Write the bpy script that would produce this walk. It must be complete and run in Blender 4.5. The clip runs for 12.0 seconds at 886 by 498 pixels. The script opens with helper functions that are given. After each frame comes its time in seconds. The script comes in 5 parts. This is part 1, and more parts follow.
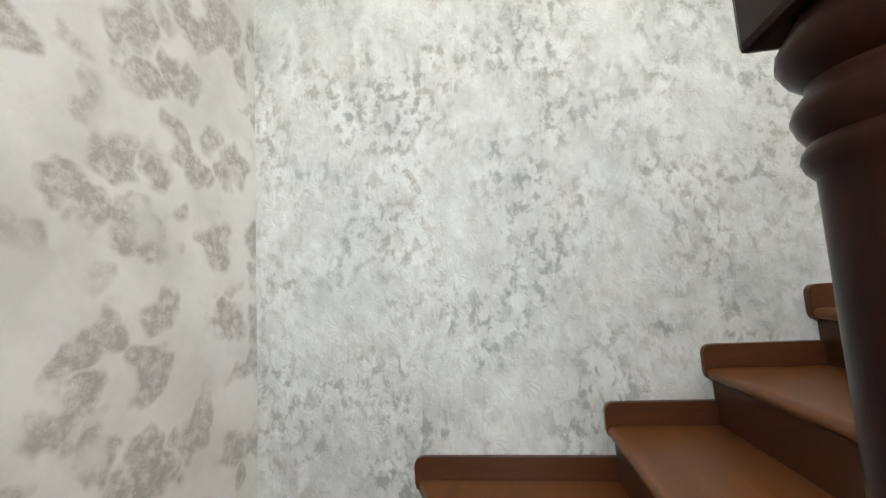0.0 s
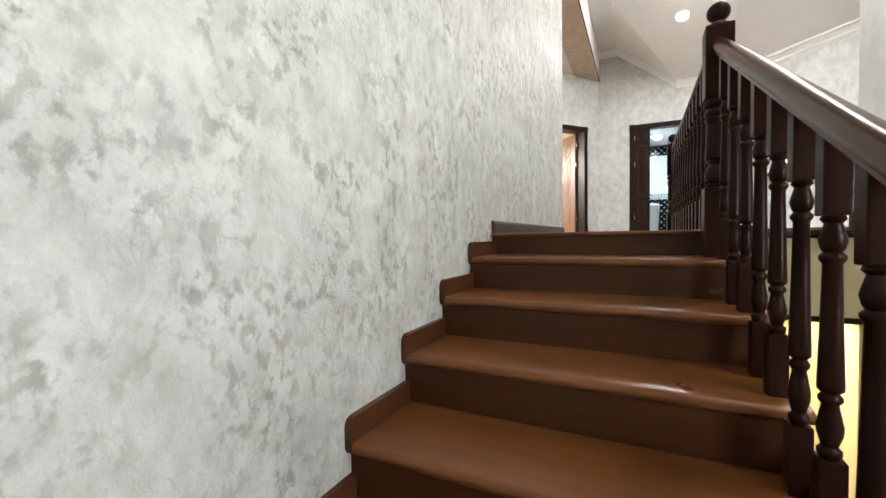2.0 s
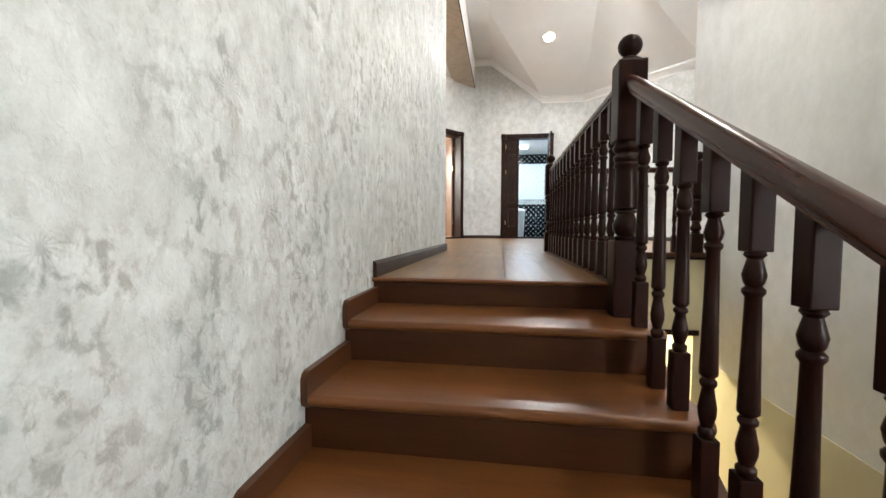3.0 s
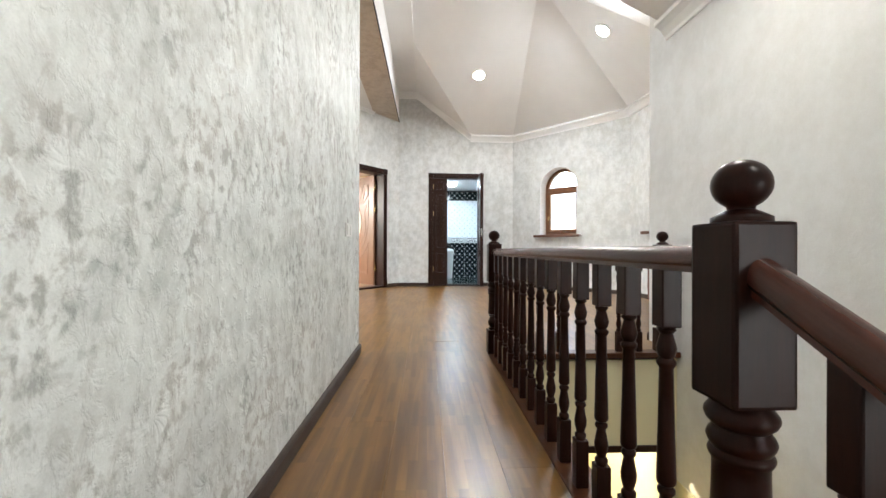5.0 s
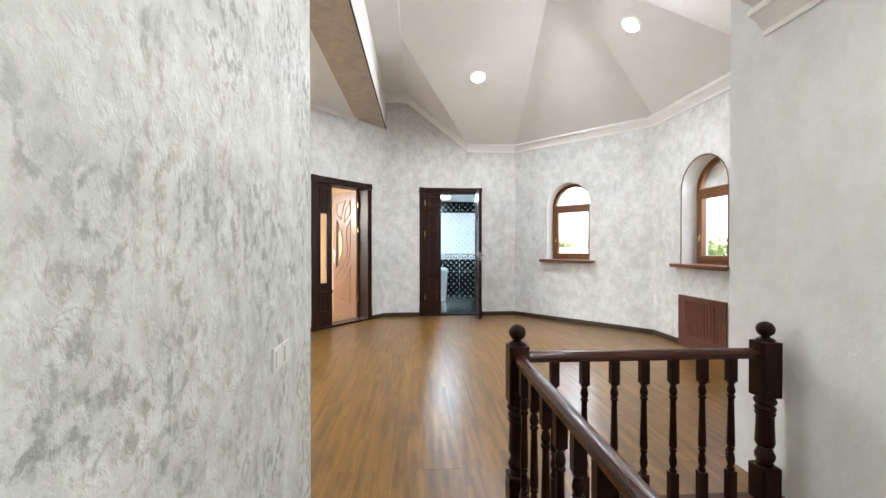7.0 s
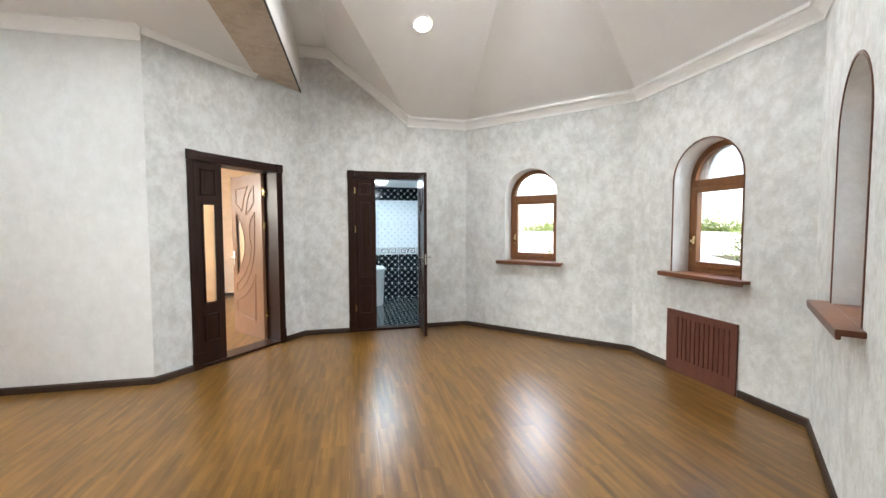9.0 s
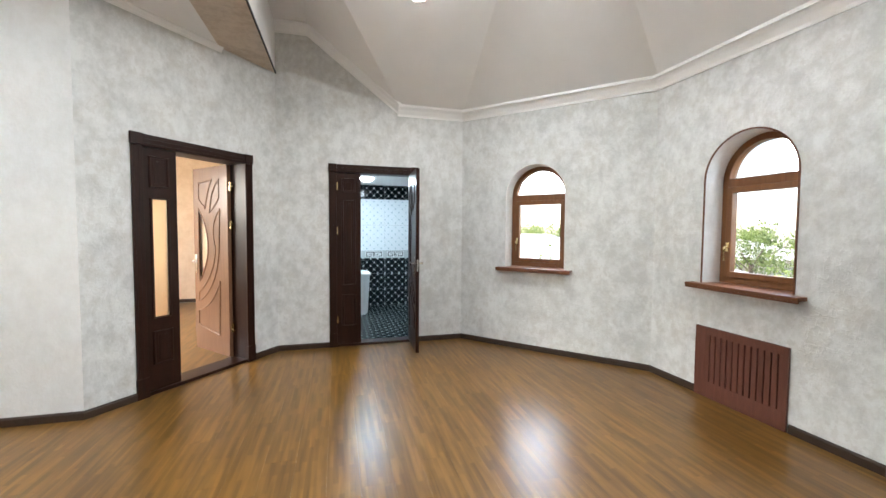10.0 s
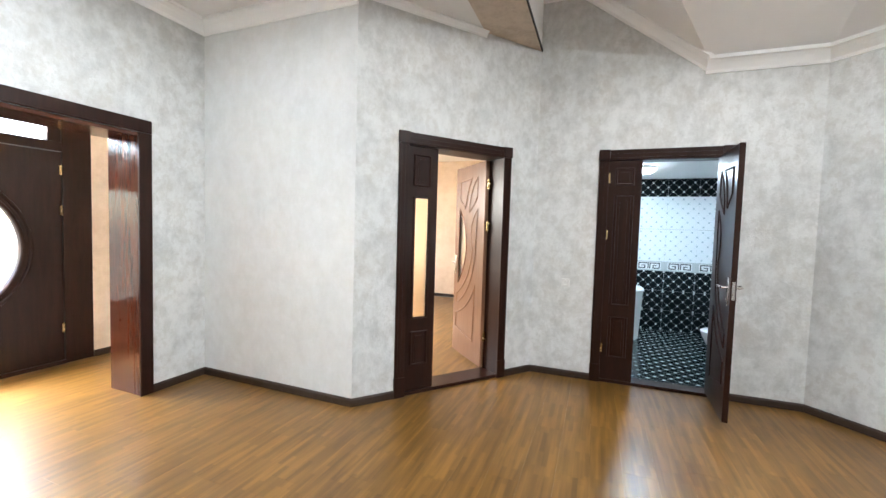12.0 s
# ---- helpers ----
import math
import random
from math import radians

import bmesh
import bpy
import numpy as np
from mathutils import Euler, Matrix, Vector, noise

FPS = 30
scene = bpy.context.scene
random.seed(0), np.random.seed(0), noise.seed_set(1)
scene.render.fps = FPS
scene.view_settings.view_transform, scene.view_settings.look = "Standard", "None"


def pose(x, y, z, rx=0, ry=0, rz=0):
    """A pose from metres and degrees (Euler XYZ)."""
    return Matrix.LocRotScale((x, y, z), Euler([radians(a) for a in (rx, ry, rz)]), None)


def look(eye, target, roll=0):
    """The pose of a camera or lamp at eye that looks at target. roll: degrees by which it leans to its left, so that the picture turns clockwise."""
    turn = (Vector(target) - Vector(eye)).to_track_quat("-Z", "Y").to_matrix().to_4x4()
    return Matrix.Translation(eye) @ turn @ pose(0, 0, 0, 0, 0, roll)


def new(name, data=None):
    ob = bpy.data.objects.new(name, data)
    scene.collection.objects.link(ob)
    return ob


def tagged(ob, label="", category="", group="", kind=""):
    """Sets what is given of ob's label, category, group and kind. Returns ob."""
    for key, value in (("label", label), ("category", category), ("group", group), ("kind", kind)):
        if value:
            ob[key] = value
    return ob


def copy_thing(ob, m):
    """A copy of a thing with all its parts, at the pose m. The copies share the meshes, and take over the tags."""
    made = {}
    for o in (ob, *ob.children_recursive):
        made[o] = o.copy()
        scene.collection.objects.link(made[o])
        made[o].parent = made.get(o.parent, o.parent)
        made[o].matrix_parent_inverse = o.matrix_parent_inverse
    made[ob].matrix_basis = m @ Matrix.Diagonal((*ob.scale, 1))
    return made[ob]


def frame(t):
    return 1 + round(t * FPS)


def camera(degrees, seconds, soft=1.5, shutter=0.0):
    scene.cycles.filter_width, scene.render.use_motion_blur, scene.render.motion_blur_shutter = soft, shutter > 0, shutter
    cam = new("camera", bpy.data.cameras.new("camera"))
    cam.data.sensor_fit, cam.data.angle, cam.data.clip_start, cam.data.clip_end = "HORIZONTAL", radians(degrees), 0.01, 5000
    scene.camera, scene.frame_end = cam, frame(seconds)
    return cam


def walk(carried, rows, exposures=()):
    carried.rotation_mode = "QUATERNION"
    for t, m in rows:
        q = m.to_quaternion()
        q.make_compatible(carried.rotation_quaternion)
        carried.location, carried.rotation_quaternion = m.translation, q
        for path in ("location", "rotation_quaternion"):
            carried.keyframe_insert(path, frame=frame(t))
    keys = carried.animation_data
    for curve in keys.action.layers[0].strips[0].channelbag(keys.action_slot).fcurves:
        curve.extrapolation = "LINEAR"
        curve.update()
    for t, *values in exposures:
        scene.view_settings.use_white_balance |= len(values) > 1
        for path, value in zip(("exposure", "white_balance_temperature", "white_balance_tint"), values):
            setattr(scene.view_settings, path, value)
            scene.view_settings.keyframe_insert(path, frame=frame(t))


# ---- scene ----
cam = camera(96.3, 12.0)
PATH = [
    (0, (-2.002, -1.271, -0.51), (-2.29, 0.697, -0.298), -3.4),
    (0.5, (-2.065, -1.161, -0.415), (-1.716, 0.796, -0.193), -2.8),
    (1, (-2.064, -0.947, -0.352), (-1.022, 0.75, -0.166), -1.8),
    (1.5, (-2.023, -0.825, -0.194), (-0.51, 0.482, -0.16), -1.5),
    (2, (-1.963, -0.685, -0.083), (-0.17, 0.199, -0.143), -0.7),
    (2.5, (-1.763, -0.618, 0.016), (0.159, -0.076, -0.091), -0.2),
    (3, (-1.579, -0.524, 0.134), (0.397, -0.235, 0.034), 0.2),
    (3.5, (-1.389, -0.477, 0.288), (0.608, -0.371, 0.231), -0.3),
    (5.3, (-0.512, -0.481, 0.706), (1.487, -0.57, 0.715), 0.2),
    (5.5, (-0.4, -0.474, 0.729), (1.598, -0.561, 0.749), 0.1),
    (6, (-0.152, -0.492, 0.899), (1.846, -0.587, 0.918), 0.0),
    (6.5, (0.074, -0.502, 1.04), (2.071, -0.607, 1.058), 0.2),
    (7, (0.301, -0.497, 1.174), (2.298, -0.619, 1.161), -0.0),
    (9, (1.632, -0.597, 1.41), (3.582, -1.031, 1.306), -0.2),
    (9.5, (1.966, -0.667, 1.401), (3.894, -1.188, 1.301), -0.1),
    (10, (2.26, -0.616, 1.417), (4.191, -1.127, 1.321), 0.4),
    (10.5, (2.476, -0.568, 1.445), (4.45, -0.878, 1.351), 0.9),
    (11, (2.736, -0.583, 1.424), (4.734, -0.553, 1.326), 1.2),
    (11.5, (2.967, -0.633, 1.427), (4.929, -0.256, 1.328), 1.4),
    (12, (3.164, -0.524, 1.411), (5.026, 0.198, 1.309), 1.7),
]
EXPOSURES = [(0.0, 2.54, 6500, 10), (1.5, 2.60, 6500, 10), (3.5, 2.70, 6400, 10), (7.0, 2.62, 6200, 10), (9.0, 2.44, 6250, 10), (10.5, 2.38, 6200, 10), (12.0, 2.58, 6080, 10)]
walk(cam, [(t, look(eye, target, roll)) for t, eye, target, roll in PATH], EXPOSURES)

# ---------------------------------------------------------------- light
HALL_W, BATH_W, LOW_W, DAY_W, STAIR_W, BALC_W, BED_W, WELL_W, NORTH_W = 9.5, 6.5, 19.0, 33.0, 5.0, 290.0, 130.0, 3.5, 5.5
world = bpy.data.worlds.new("sky")
scene.world = world
world.use_nodes = True
_nt = world.node_tree
_sky = _nt.nodes.new("ShaderNodeTexSky")
_sky.sky_type, _sky.sun_disc = "NISHITA", False
_sky.sun_elevation, _sky.sun_rotation = radians(38), radians(40)
_nt.links.new(_sky.outputs[0], _nt.nodes["Background"].inputs[0])
_nt.nodes["Background"].inputs[1].default_value = 0.15


def lamp(name, kind, m, energy, color=(1, 1, 1), size=None, size_y=None):
    data = bpy.data.lights.new(name, kind)
    data.energy, data.color = energy, color
    if kind == "AREA":
        data.shape = "RECTANGLE" if size_y else "DISK"
        data.size = size
        if size_y:
            data.size_y = size_y
    elif kind == "SUN":
        data.angle = size
    elif size:
        data.shadow_soft_size = size
    ob = new(name, data)
    ob.matrix_world = m
    return ob


lamp("sun", "SUN", look((0, 0, 0), (-0.50, -0.60, -0.62)), 5.0, (1.0, 0.93, 0.82), radians(0.5))

# ---------------------------------------------------------------- materials


class Nodes:
    """Short hand for building one node material."""

    def __init__(self, name):
        self.m = bpy.data.materials.new(name)
        self.m.use_nodes = True
        self.t = self.m.node_tree
        self.b = self.t.nodes["Principled BSDF"]

    def n(self, kind, **kw):
        node = self.t.nodes.new(kind)
        for k, v in kw.items():
            node.inputs[k].default_value = v
        return node

    def l(self, a, b):
        self.t.links.new(a, b)

    def coords(self, scale=(1, 1, 1), rot=(0, 0, 0), kind="Object", offset=False):
        tc = self.n("ShaderNodeTexCoord")
        mp = self.n("ShaderNodeMapping")
        mp.inputs["Scale"].default_value, mp.inputs["Rotation"].default_value = scale, rot
        self.l(tc.outputs[kind], mp.inputs["Vector"])
        if offset:
            oi = self.n("ShaderNodeObjectInfo")
            mul = self.n("ShaderNodeMath")
            mul.operation = "MULTIPLY"
            mul.inputs[1].default_value = 37.0
            self.l(oi.outputs["Random"], mul.inputs[0])
            self.l(mul.outputs[0], mp.inputs["Location"])
        return mp.outputs[0]

    def noise(self, vec, scale, detail=4.0, rough=0.55, dist=0.0):
        node = self.n("ShaderNodeTexNoise", Scale=scale, Detail=detail, Roughness=rough, Distortion=dist)
        self.l(vec, node.inputs["Vector"])
        return node.outputs["Fac"]

    def ramp(self, fac, stops):
        node = self.n("ShaderNodeValToRGB")
        el = node.color_ramp.elements
        while len(el) < len(stops):
            el.new(0.5)
        for e, (p, c) in zip(el, stops):
            e.position, e.color = p, (*c, 1) if len(c) == 3 else c
        self.l(fac, node.inputs[0])
        return node.outputs[0]

    def mix(self, fac, a, b, how="MIX"):
        node = self.n("ShaderNodeMix")
        node.data_type, node.blend_type = "RGBA", how
        for sock, v in ((node.inputs[0], fac), (node.inputs[6], a), (node.inputs[7], b)):
            if isinstance(v, (int, float)):
                sock.default_value = v
            elif isinstance(v, tuple):
                sock.default_value = (*v, 1)
            else:
                self.l(v, sock)
        return node.outputs[2]

    def math(self, how, a, b=0.0):
        node = self.n("ShaderNodeMath")
        node.operation = how
        for sock, v in ((node.inputs[0], a), (node.inputs[1], b)):
            if isinstance(v, (int, float)):
                sock.default_value = v
            else:
                self.l(v, sock)
        return node.outputs[0]

    def bump(self, height, strength=0.3, distance=0.01):
        node = self.n("ShaderNodeBump", Strength=strength, Distance=distance)
        self.l(height, node.inputs["Height"])
        self.l(node.outputs[0], self.b.inputs["Normal"])

    def set(self, color=None, rough=None, metal=None, spec=None, coat=None):
        for key, v in (("Base Color", color), ("Roughness", rough), ("Metallic", metal), ("Specular IOR Level", spec), ("Coat Weight", coat)):
            if v is None:
                continue
            if isinstance(v, tuple):
                self.b.inputs[key].default_value = (*v, 1)
            elif isinstance(v, (int, float)):
                self.b.inputs[key].default_value = v
            else:
                self.l(v, self.b.inputs[key])
        return self.m


def grey(v):
    return (v, v, v)


def wallpaper(name, light, dark, warm, scale, stretch, flecks, emboss, soft=0.09, gloss=0.55, size=2.7, calm=0.45, rosettes=False, edge=0.0275, gates=(0.40, 0.54)):
    """Vinyl wallpaper: mottled patches of two greys, short darker flecks and embossed strokes."""
    k = Nodes(name)
    v = k.coords((1, 1, stretch))
    big = k.noise(v, 1.7, 3, 0.5)
    cloud = k.noise(v, scale, 8, 0.72, 0.12)
    f = k.math("ADD", cloud, k.math("MULTIPLY", k.math("SUBTRACT", big, 0.5), 0.30))
    mask = k.ramp(f, [(0.49 - soft, grey(0)), (0.49 + soft, grey(1))])
    tone = k.mix(k.ramp(k.noise(v, 3.4, 3), [(0.42, grey(0)), (0.60, grey(1))]), dark, warm)
    mid = tuple((a + b) / 2 for a, b in zip(light, dark))
    col = k.mix(mask, k.mix(calm, tone, mid), light)
    fine = k.noise(v, scale * size, 4, 0.60, 0.25)
    fl = k.ramp(fine, [(0.5425 - edge, grey(0)), (0.5425 + edge, grey(1))])
    gate = k.ramp(k.noise(v, scale * 0.45, 4, 0.6, 0.1), [(gates[0], grey(0)), (gates[1], grey(1))])
    col = k.mix(k.math("MULTIPLY", k.math("MULTIPLY", fl, gate), flecks), col, tone)
    grain = k.noise(k.coords((1, 1, 1)), 210, 2, 0.5)
    col = k.mix(0.12, col, k.ramp(grain, [(0.3, grey(0.4)), (0.7, grey(1))]), "MULTIPLY")
    strokes = k.noise(v, scale * 3.4, 4, 0.6, 0.5)
    h = k.math("ADD", k.math("MULTIPLY", k.ramp(strokes, [(0.50, grey(0)), (0.60, grey(1))]), 0.8), k.math("MULTIPLY", grain, 0.3))
    if rosettes:
        # embossed many-petalled flowers, each in a cell of its own
        tc = k.n("ShaderNodeTexCoord")
        sp = k.n("ShaderNodeSeparateXYZ")
        k.l(tc.outputs["Object"], sp.inputs[0])
        flat = k.n("ShaderNodeCombineXYZ")
        k.l(k.math("MULTIPLY", sp.outputs[0], 3.0), flat.inputs[0])
        k.l(k.math("MULTIPLY", sp.outputs[2], 3.0), flat.inputs[1])
        vo = k.n("ShaderNodeTexVoronoi", Scale=1.0, Randomness=0.75)
        vo.voronoi_dimensions = "2D"
        k.l(flat.outputs[0], vo.inputs["Vector"])
        df = k.n("ShaderNodeVectorMath")
        df.operation = "SUBTRACT"
        k.l(flat.outputs[0], df.inputs[0])
        k.l(vo.outputs["Position"], df.inputs[1])
        ds = k.n("ShaderNodeSeparateXYZ")
        k.l(df.outputs[0], ds.inputs[0])
        ang = k.math("ARCTAN2", ds.outputs[1], ds.outputs[0])
        rad = vo.outputs["Distance"]
        petal = k.math("ABSOLUTE", k.math("SINE", k.math("ADD", k.math("MULTIPLY", ang, 8.0), k.math("MULTIPLY", rad, 22.0))))
        ring = k.math("MULTIPLY", k.math("LESS_THAN", rad, 0.175), k.math("GREATER_THAN", rad, 0.03))
        flower = k.math("MULTIPLY", k.math("MULTIPLY", ring, k.ramp(petal, [(0.25, grey(0)), (0.8, grey(1))])), k.ramp(k.noise(v, 22.0, 3), [(0.46, grey(0)), (0.58, grey(1))]))
        col = k.mix(k.math("MULTIPLY", flower, 0.25), col, light)
        h = k.math("ADD", h, k.math("MULTIPLY", flower, 0.6))
    k.bump(h, emboss, 0.004)
    r = k.math("SUBTRACT", gloss + 0.1, k.math("MULTIPLY", mask, 0.16))
    return k.set(col, r, spec=0.4)


M_STREAK = wallpaper("stair_wallpaper", (0.675, 0.70, 0.68), (0.29, 0.305, 0.29), (0.37, 0.355, 0.33), 9.0, 0.72, 0.95, 0.42, 0.16, size=3.2, calm=0.75, rosettes=True, edge=0.060, gates=(0.40, 0.57))
M_CLOUD = wallpaper("hall_wallpaper", (0.69, 0.70, 0.685), (0.465, 0.472, 0.458), (0.52, 0.505, 0.465), 7.6, 0.85, 0.38, 0.32, 0.12, calm=0.45)
M_PLAIN = wallpaper("plain_wallpaper", (0.73, 0.735, 0.725), (0.63, 0.63, 0.61), (0.66, 0.65, 0.62), 8.0, 0.8, 0.2, 0.15, 0.14)
M_TAN = wallpaper("tan_wallpaper", (0.60, 0.50, 0.39), (0.46, 0.37, 0.28), (0.52, 0.42, 0.32), 9.0, 1.0, 0.3, 0.2)
M_PEACH = wallpaper("peach_wallpaper", (0.78, 0.66, 0.53), (0.68, 0.55, 0.42), (0.74, 0.61, 0.48), 7.0, 1.0, 0.2, 0.15)


def floral():
    k = Nodes("floral_wallpaper")
    v = k.coords((1, 1, 1))
    w = k.noise(v, 7.0, 3)
    base = k.mix(k.ramp(k.noise(v, 5.0, 5), [(0.4, grey(0)), (0.65, grey(1))]), (0.80, 0.80, 0.77), (0.66, 0.655, 0.62))
    vo = k.n("ShaderNodeTexVoronoi", Scale=7.5, Randomness=1.0)
    add = k.n("ShaderNodeVectorMath")
    add.operation = "ADD"
    no = k.n("ShaderNodeTexNoise", Scale=9.0, Detail=2.0)
    sc = k.n("ShaderNodeVectorMath")
    sc.operation = "SCALE"
    sc.inputs["Scale"].default_value = 0.16
    k.l(v, no.inputs["Vector"])
    k.l(no.outputs["Color"], sc.inputs[0])
    k.l(sc.outputs[0], add.inputs[0])
    k.l(v, add.inputs[1])
    k.l(add.outputs[0], vo.inputs["Vector"])
    leaf = k.ramp(vo.outputs["Distance"], [(0.42, grey(1)), (0.56, grey(0))])
    veins = k.ramp(k.noise(v, 38.0, 4, 0.7), [(0.36, grey(0.3)), (0.58, grey(1))])
    pick = k.ramp(k.noise(v, 3.6, 2), [(0.37, grey(0)), (0.46, grey(1))])
    f = k.math("MULTIPLY", k.math("MULTIPLY", leaf, pick), veins)
    col = k.mix(f, base, k.mix(w, (0.36, 0.35, 0.33), (0.50, 0.485, 0.45)))
    k.bump(k.math("ADD", k.noise(v, 60.0, 4), f), 0.25, 0.004)
    return k.set(col, 0.5, spec=0.35)


M_FLORAL = floral()


def paint(name, color, rough=0.6, vary=0.06, bump=0.05):
    k = Nodes(name)
    v = k.coords()
    n1 = k.noise(v, 3.0, 5)
    n2 = k.noise(v, 120.0, 3)
    dark = tuple(c * (1 - vary * 2) for c in color)
    col = k.mix(k.ramp(n1, [(0.3, grey(0)), (0.7, grey(1))]), dark, color)
    k.bump(n2, bump, 0.002)
    return k.set(col, rough, spec=0.4)


M_WHITE = paint("white_ceiling_paint", (0.83, 0.82, 0.80), 0.65, 0.02)
M_CORNICE = paint("white_plaster_cornice", (0.88, 0.88, 0.865), 0.5, 0.02)
M_YELLOW = paint("pale_yellow_paint", (0.66, 0.62, 0.42), 0.6, 0.03)
M_REVEAL = wallpaper("window_reveal_paper", (0.80, 0.785, 0.75), (0.66, 0.645, 0.61), (0.70, 0.675, 0.63), 9.0, 0.85, 0.3, 0.2, 0.14)
M_OUT = paint("outer_render", (0.62, 0.58, 0.5), 0.9, 0.1, 0.3)
M_BLACK = paint("shadow_gap_black", (0.02, 0.018, 0.016), 0.6, 0.2)
M_PLASTIC = paint("white_plastic", (0.82, 0.82, 0.80), 0.35, 0.01, 0.0)
M_PLATE = paint("papery_white_plastic", (0.66, 0.66, 0.64), 0.45, 0.02, 0.0)
M_CERAMIC = paint("white_ceramic", (0.85, 0.86, 0.86), 0.08, 0.01, 0.0)


def wood(name, light, dark, rough, grain_axis="x", scale=6.0, coat=0.0, offset=True, spec=0.32):
    k = Nodes(name)
    s = {"x": (1.2, 14, 14), "y": (14, 1.2, 14), "z": (14, 14, 1.2)}[grain_axis]
    v = k.coords(s, offset=offset)
    g = k.noise(v, scale / 3, 6, 0.62, 0.35)
    f = k.noise(v, scale * 3.5, 4, 0.6, 0.3)
    m = k.math("ADD", k.math("MULTIPLY", g, 0.65), k.math("MULTIPLY", f, 0.35))
    col = k.mix(k.ramp(m, [(0.36, grey(0)), (0.64, grey(1))]), dark, light)
    wear = k.noise(k.coords((1, 1, 1)), 4.0, 4)
    k.bump(f, 0.05, 0.001)
    r = k.math("ADD", rough - 0.06, k.math("MULTIPLY", wear, 0.14))
    return k.set(col, r, spec=spec, coat=coat)


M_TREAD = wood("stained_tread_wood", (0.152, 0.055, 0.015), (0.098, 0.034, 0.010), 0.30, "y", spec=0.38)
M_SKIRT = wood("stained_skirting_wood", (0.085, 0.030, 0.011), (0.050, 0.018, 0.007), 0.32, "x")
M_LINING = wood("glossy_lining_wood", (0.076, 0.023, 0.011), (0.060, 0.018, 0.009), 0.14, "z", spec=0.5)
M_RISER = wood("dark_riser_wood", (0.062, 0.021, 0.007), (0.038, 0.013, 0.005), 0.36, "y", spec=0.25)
M_RAIL = wood("dark_rail_wood", (0.054, 0.015, 0.009), (0.030, 0.008, 0.005), 0.23, "x", spec=0.42)
M_TURN = wood("dark_turned_wood", (0.020, 0.006, 0.0035), (0.010, 0.003, 0.002), 0.30, "z", spec=0.12)
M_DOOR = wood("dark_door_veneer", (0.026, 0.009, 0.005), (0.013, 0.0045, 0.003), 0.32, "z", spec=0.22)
# lit copy of the door veneer: light on the open leaf is in its colour
M_DOORLIT = wood("lit_door_veneer", (0.200, 0.108, 0.062), (0.150, 0.078, 0.044), 0.30, "z")
M_BASE = wood("dark_baseboard", (0.040, 0.024, 0.016), (0.026, 0.015, 0.010), 0.48, "x")
M_FRAME = wood("window_frame_wood", (0.210, 0.090, 0.034), (0.130, 0.052, 0.020), 0.34, "z")
M_SILL = wood("window_sill_wood", (0.140, 0.054, 0.024), (0.095, 0.035, 0.016), 0.30, "x")
M_GRILLE = wood("radiator_grille_wood", (0.130, 0.048, 0.032), (0.090, 0.032, 0.022), 0.42, "z")


def laminate():
    k = Nodes("oak_laminate")
    v = k.coords((0.9, 13.0, 13.0), offset=True)
    g = k.noise(v, 2.0, 3, 0.5, 0.2)
    brick = k.n("ShaderNodeTexBrick", Scale=1.0)
    brick.offset, brick.squash = 0.37, 1.0
    for key, val in (("Mortar Size", 0.0), ("Brick Width", 0.27), ("Row Height", 0.0322), ("Bias", 0.0)):
        brick.inputs[key].default_value = val
    brick.inputs["Color1"].default_value, brick.inputs["Color2"].default_value = (0.70, 0.67, 0.62, 1), (1.20, 1.19, 1.17, 1)
    k.l(k.coords(), brick.inputs["Vector"])
    col = k.mix(k.ramp(g, [(0.34, grey(0)), (0.66, grey(1))]), (0.106, 0.051, 0.0095), (0.196, 0.100, 0.021))
    col = k.mix(0.8, col, brick.outputs["Color"], "MULTIPLY")
    oi = k.n("ShaderNodeObjectInfo")
    col = k.mix(0.6, col, k.ramp(oi.outputs["Random"], [(0.0, grey(0.90)), (1.0, grey(1.05))]), "MULTIPLY")
    r = k.math("ADD", 0.27, k.math("MULTIPLY", k.noise(k.coords(), 2.2, 4), 0.08))
    return k.set(col, r, spec=0.6)


M_FLOOR = laminate()


def metal(name, color, rough):
    k = Nodes(name)
    r = k.math("ADD", rough - 0.05, k.math("MULTIPLY", k.noise(k.coords(), 40.0, 3), 0.12))
    return k.set(color, r, 1.0)


M_BRASS = metal("brass", (0.72, 0.55, 0.28), 0.25)
M_STEEL = metal("satin_steel", (0.66, 0.64, 0.60), 0.22)


def glass(name, color, rough):
    k = Nodes(name)
    k.b.inputs["Transmission Weight"].default_value = 1.0
    k.b.inputs["IOR"].default_value = 1.45
    return k.set(color, rough)


M_GLASS = glass("clear_glass", (1, 1, 1), 0.0)
M_FROST = glass("frosted_amber_glass", (0.98, 0.84, 0.62), 0.35)


def glow(name, color, strength):
    k = Nodes(name)
    k.b.inputs["Emission Color"].default_value = (*color, 1)
    k.b.inputs["Emission Strength"].default_value = strength
    return k.set((0.9, 0.9, 0.9), 0.4)


M_LED = glow("lit_diffuser", (1.0, 0.97, 0.92), 15.0)
M_LEDCOOL = glow("lit_bathroom_diffuser", (0.86, 0.95, 1.0), 12.0)
M_LEDWARM = glow("lit_warm_diffuser", (1.0, 0.80, 0.50), 4.0)


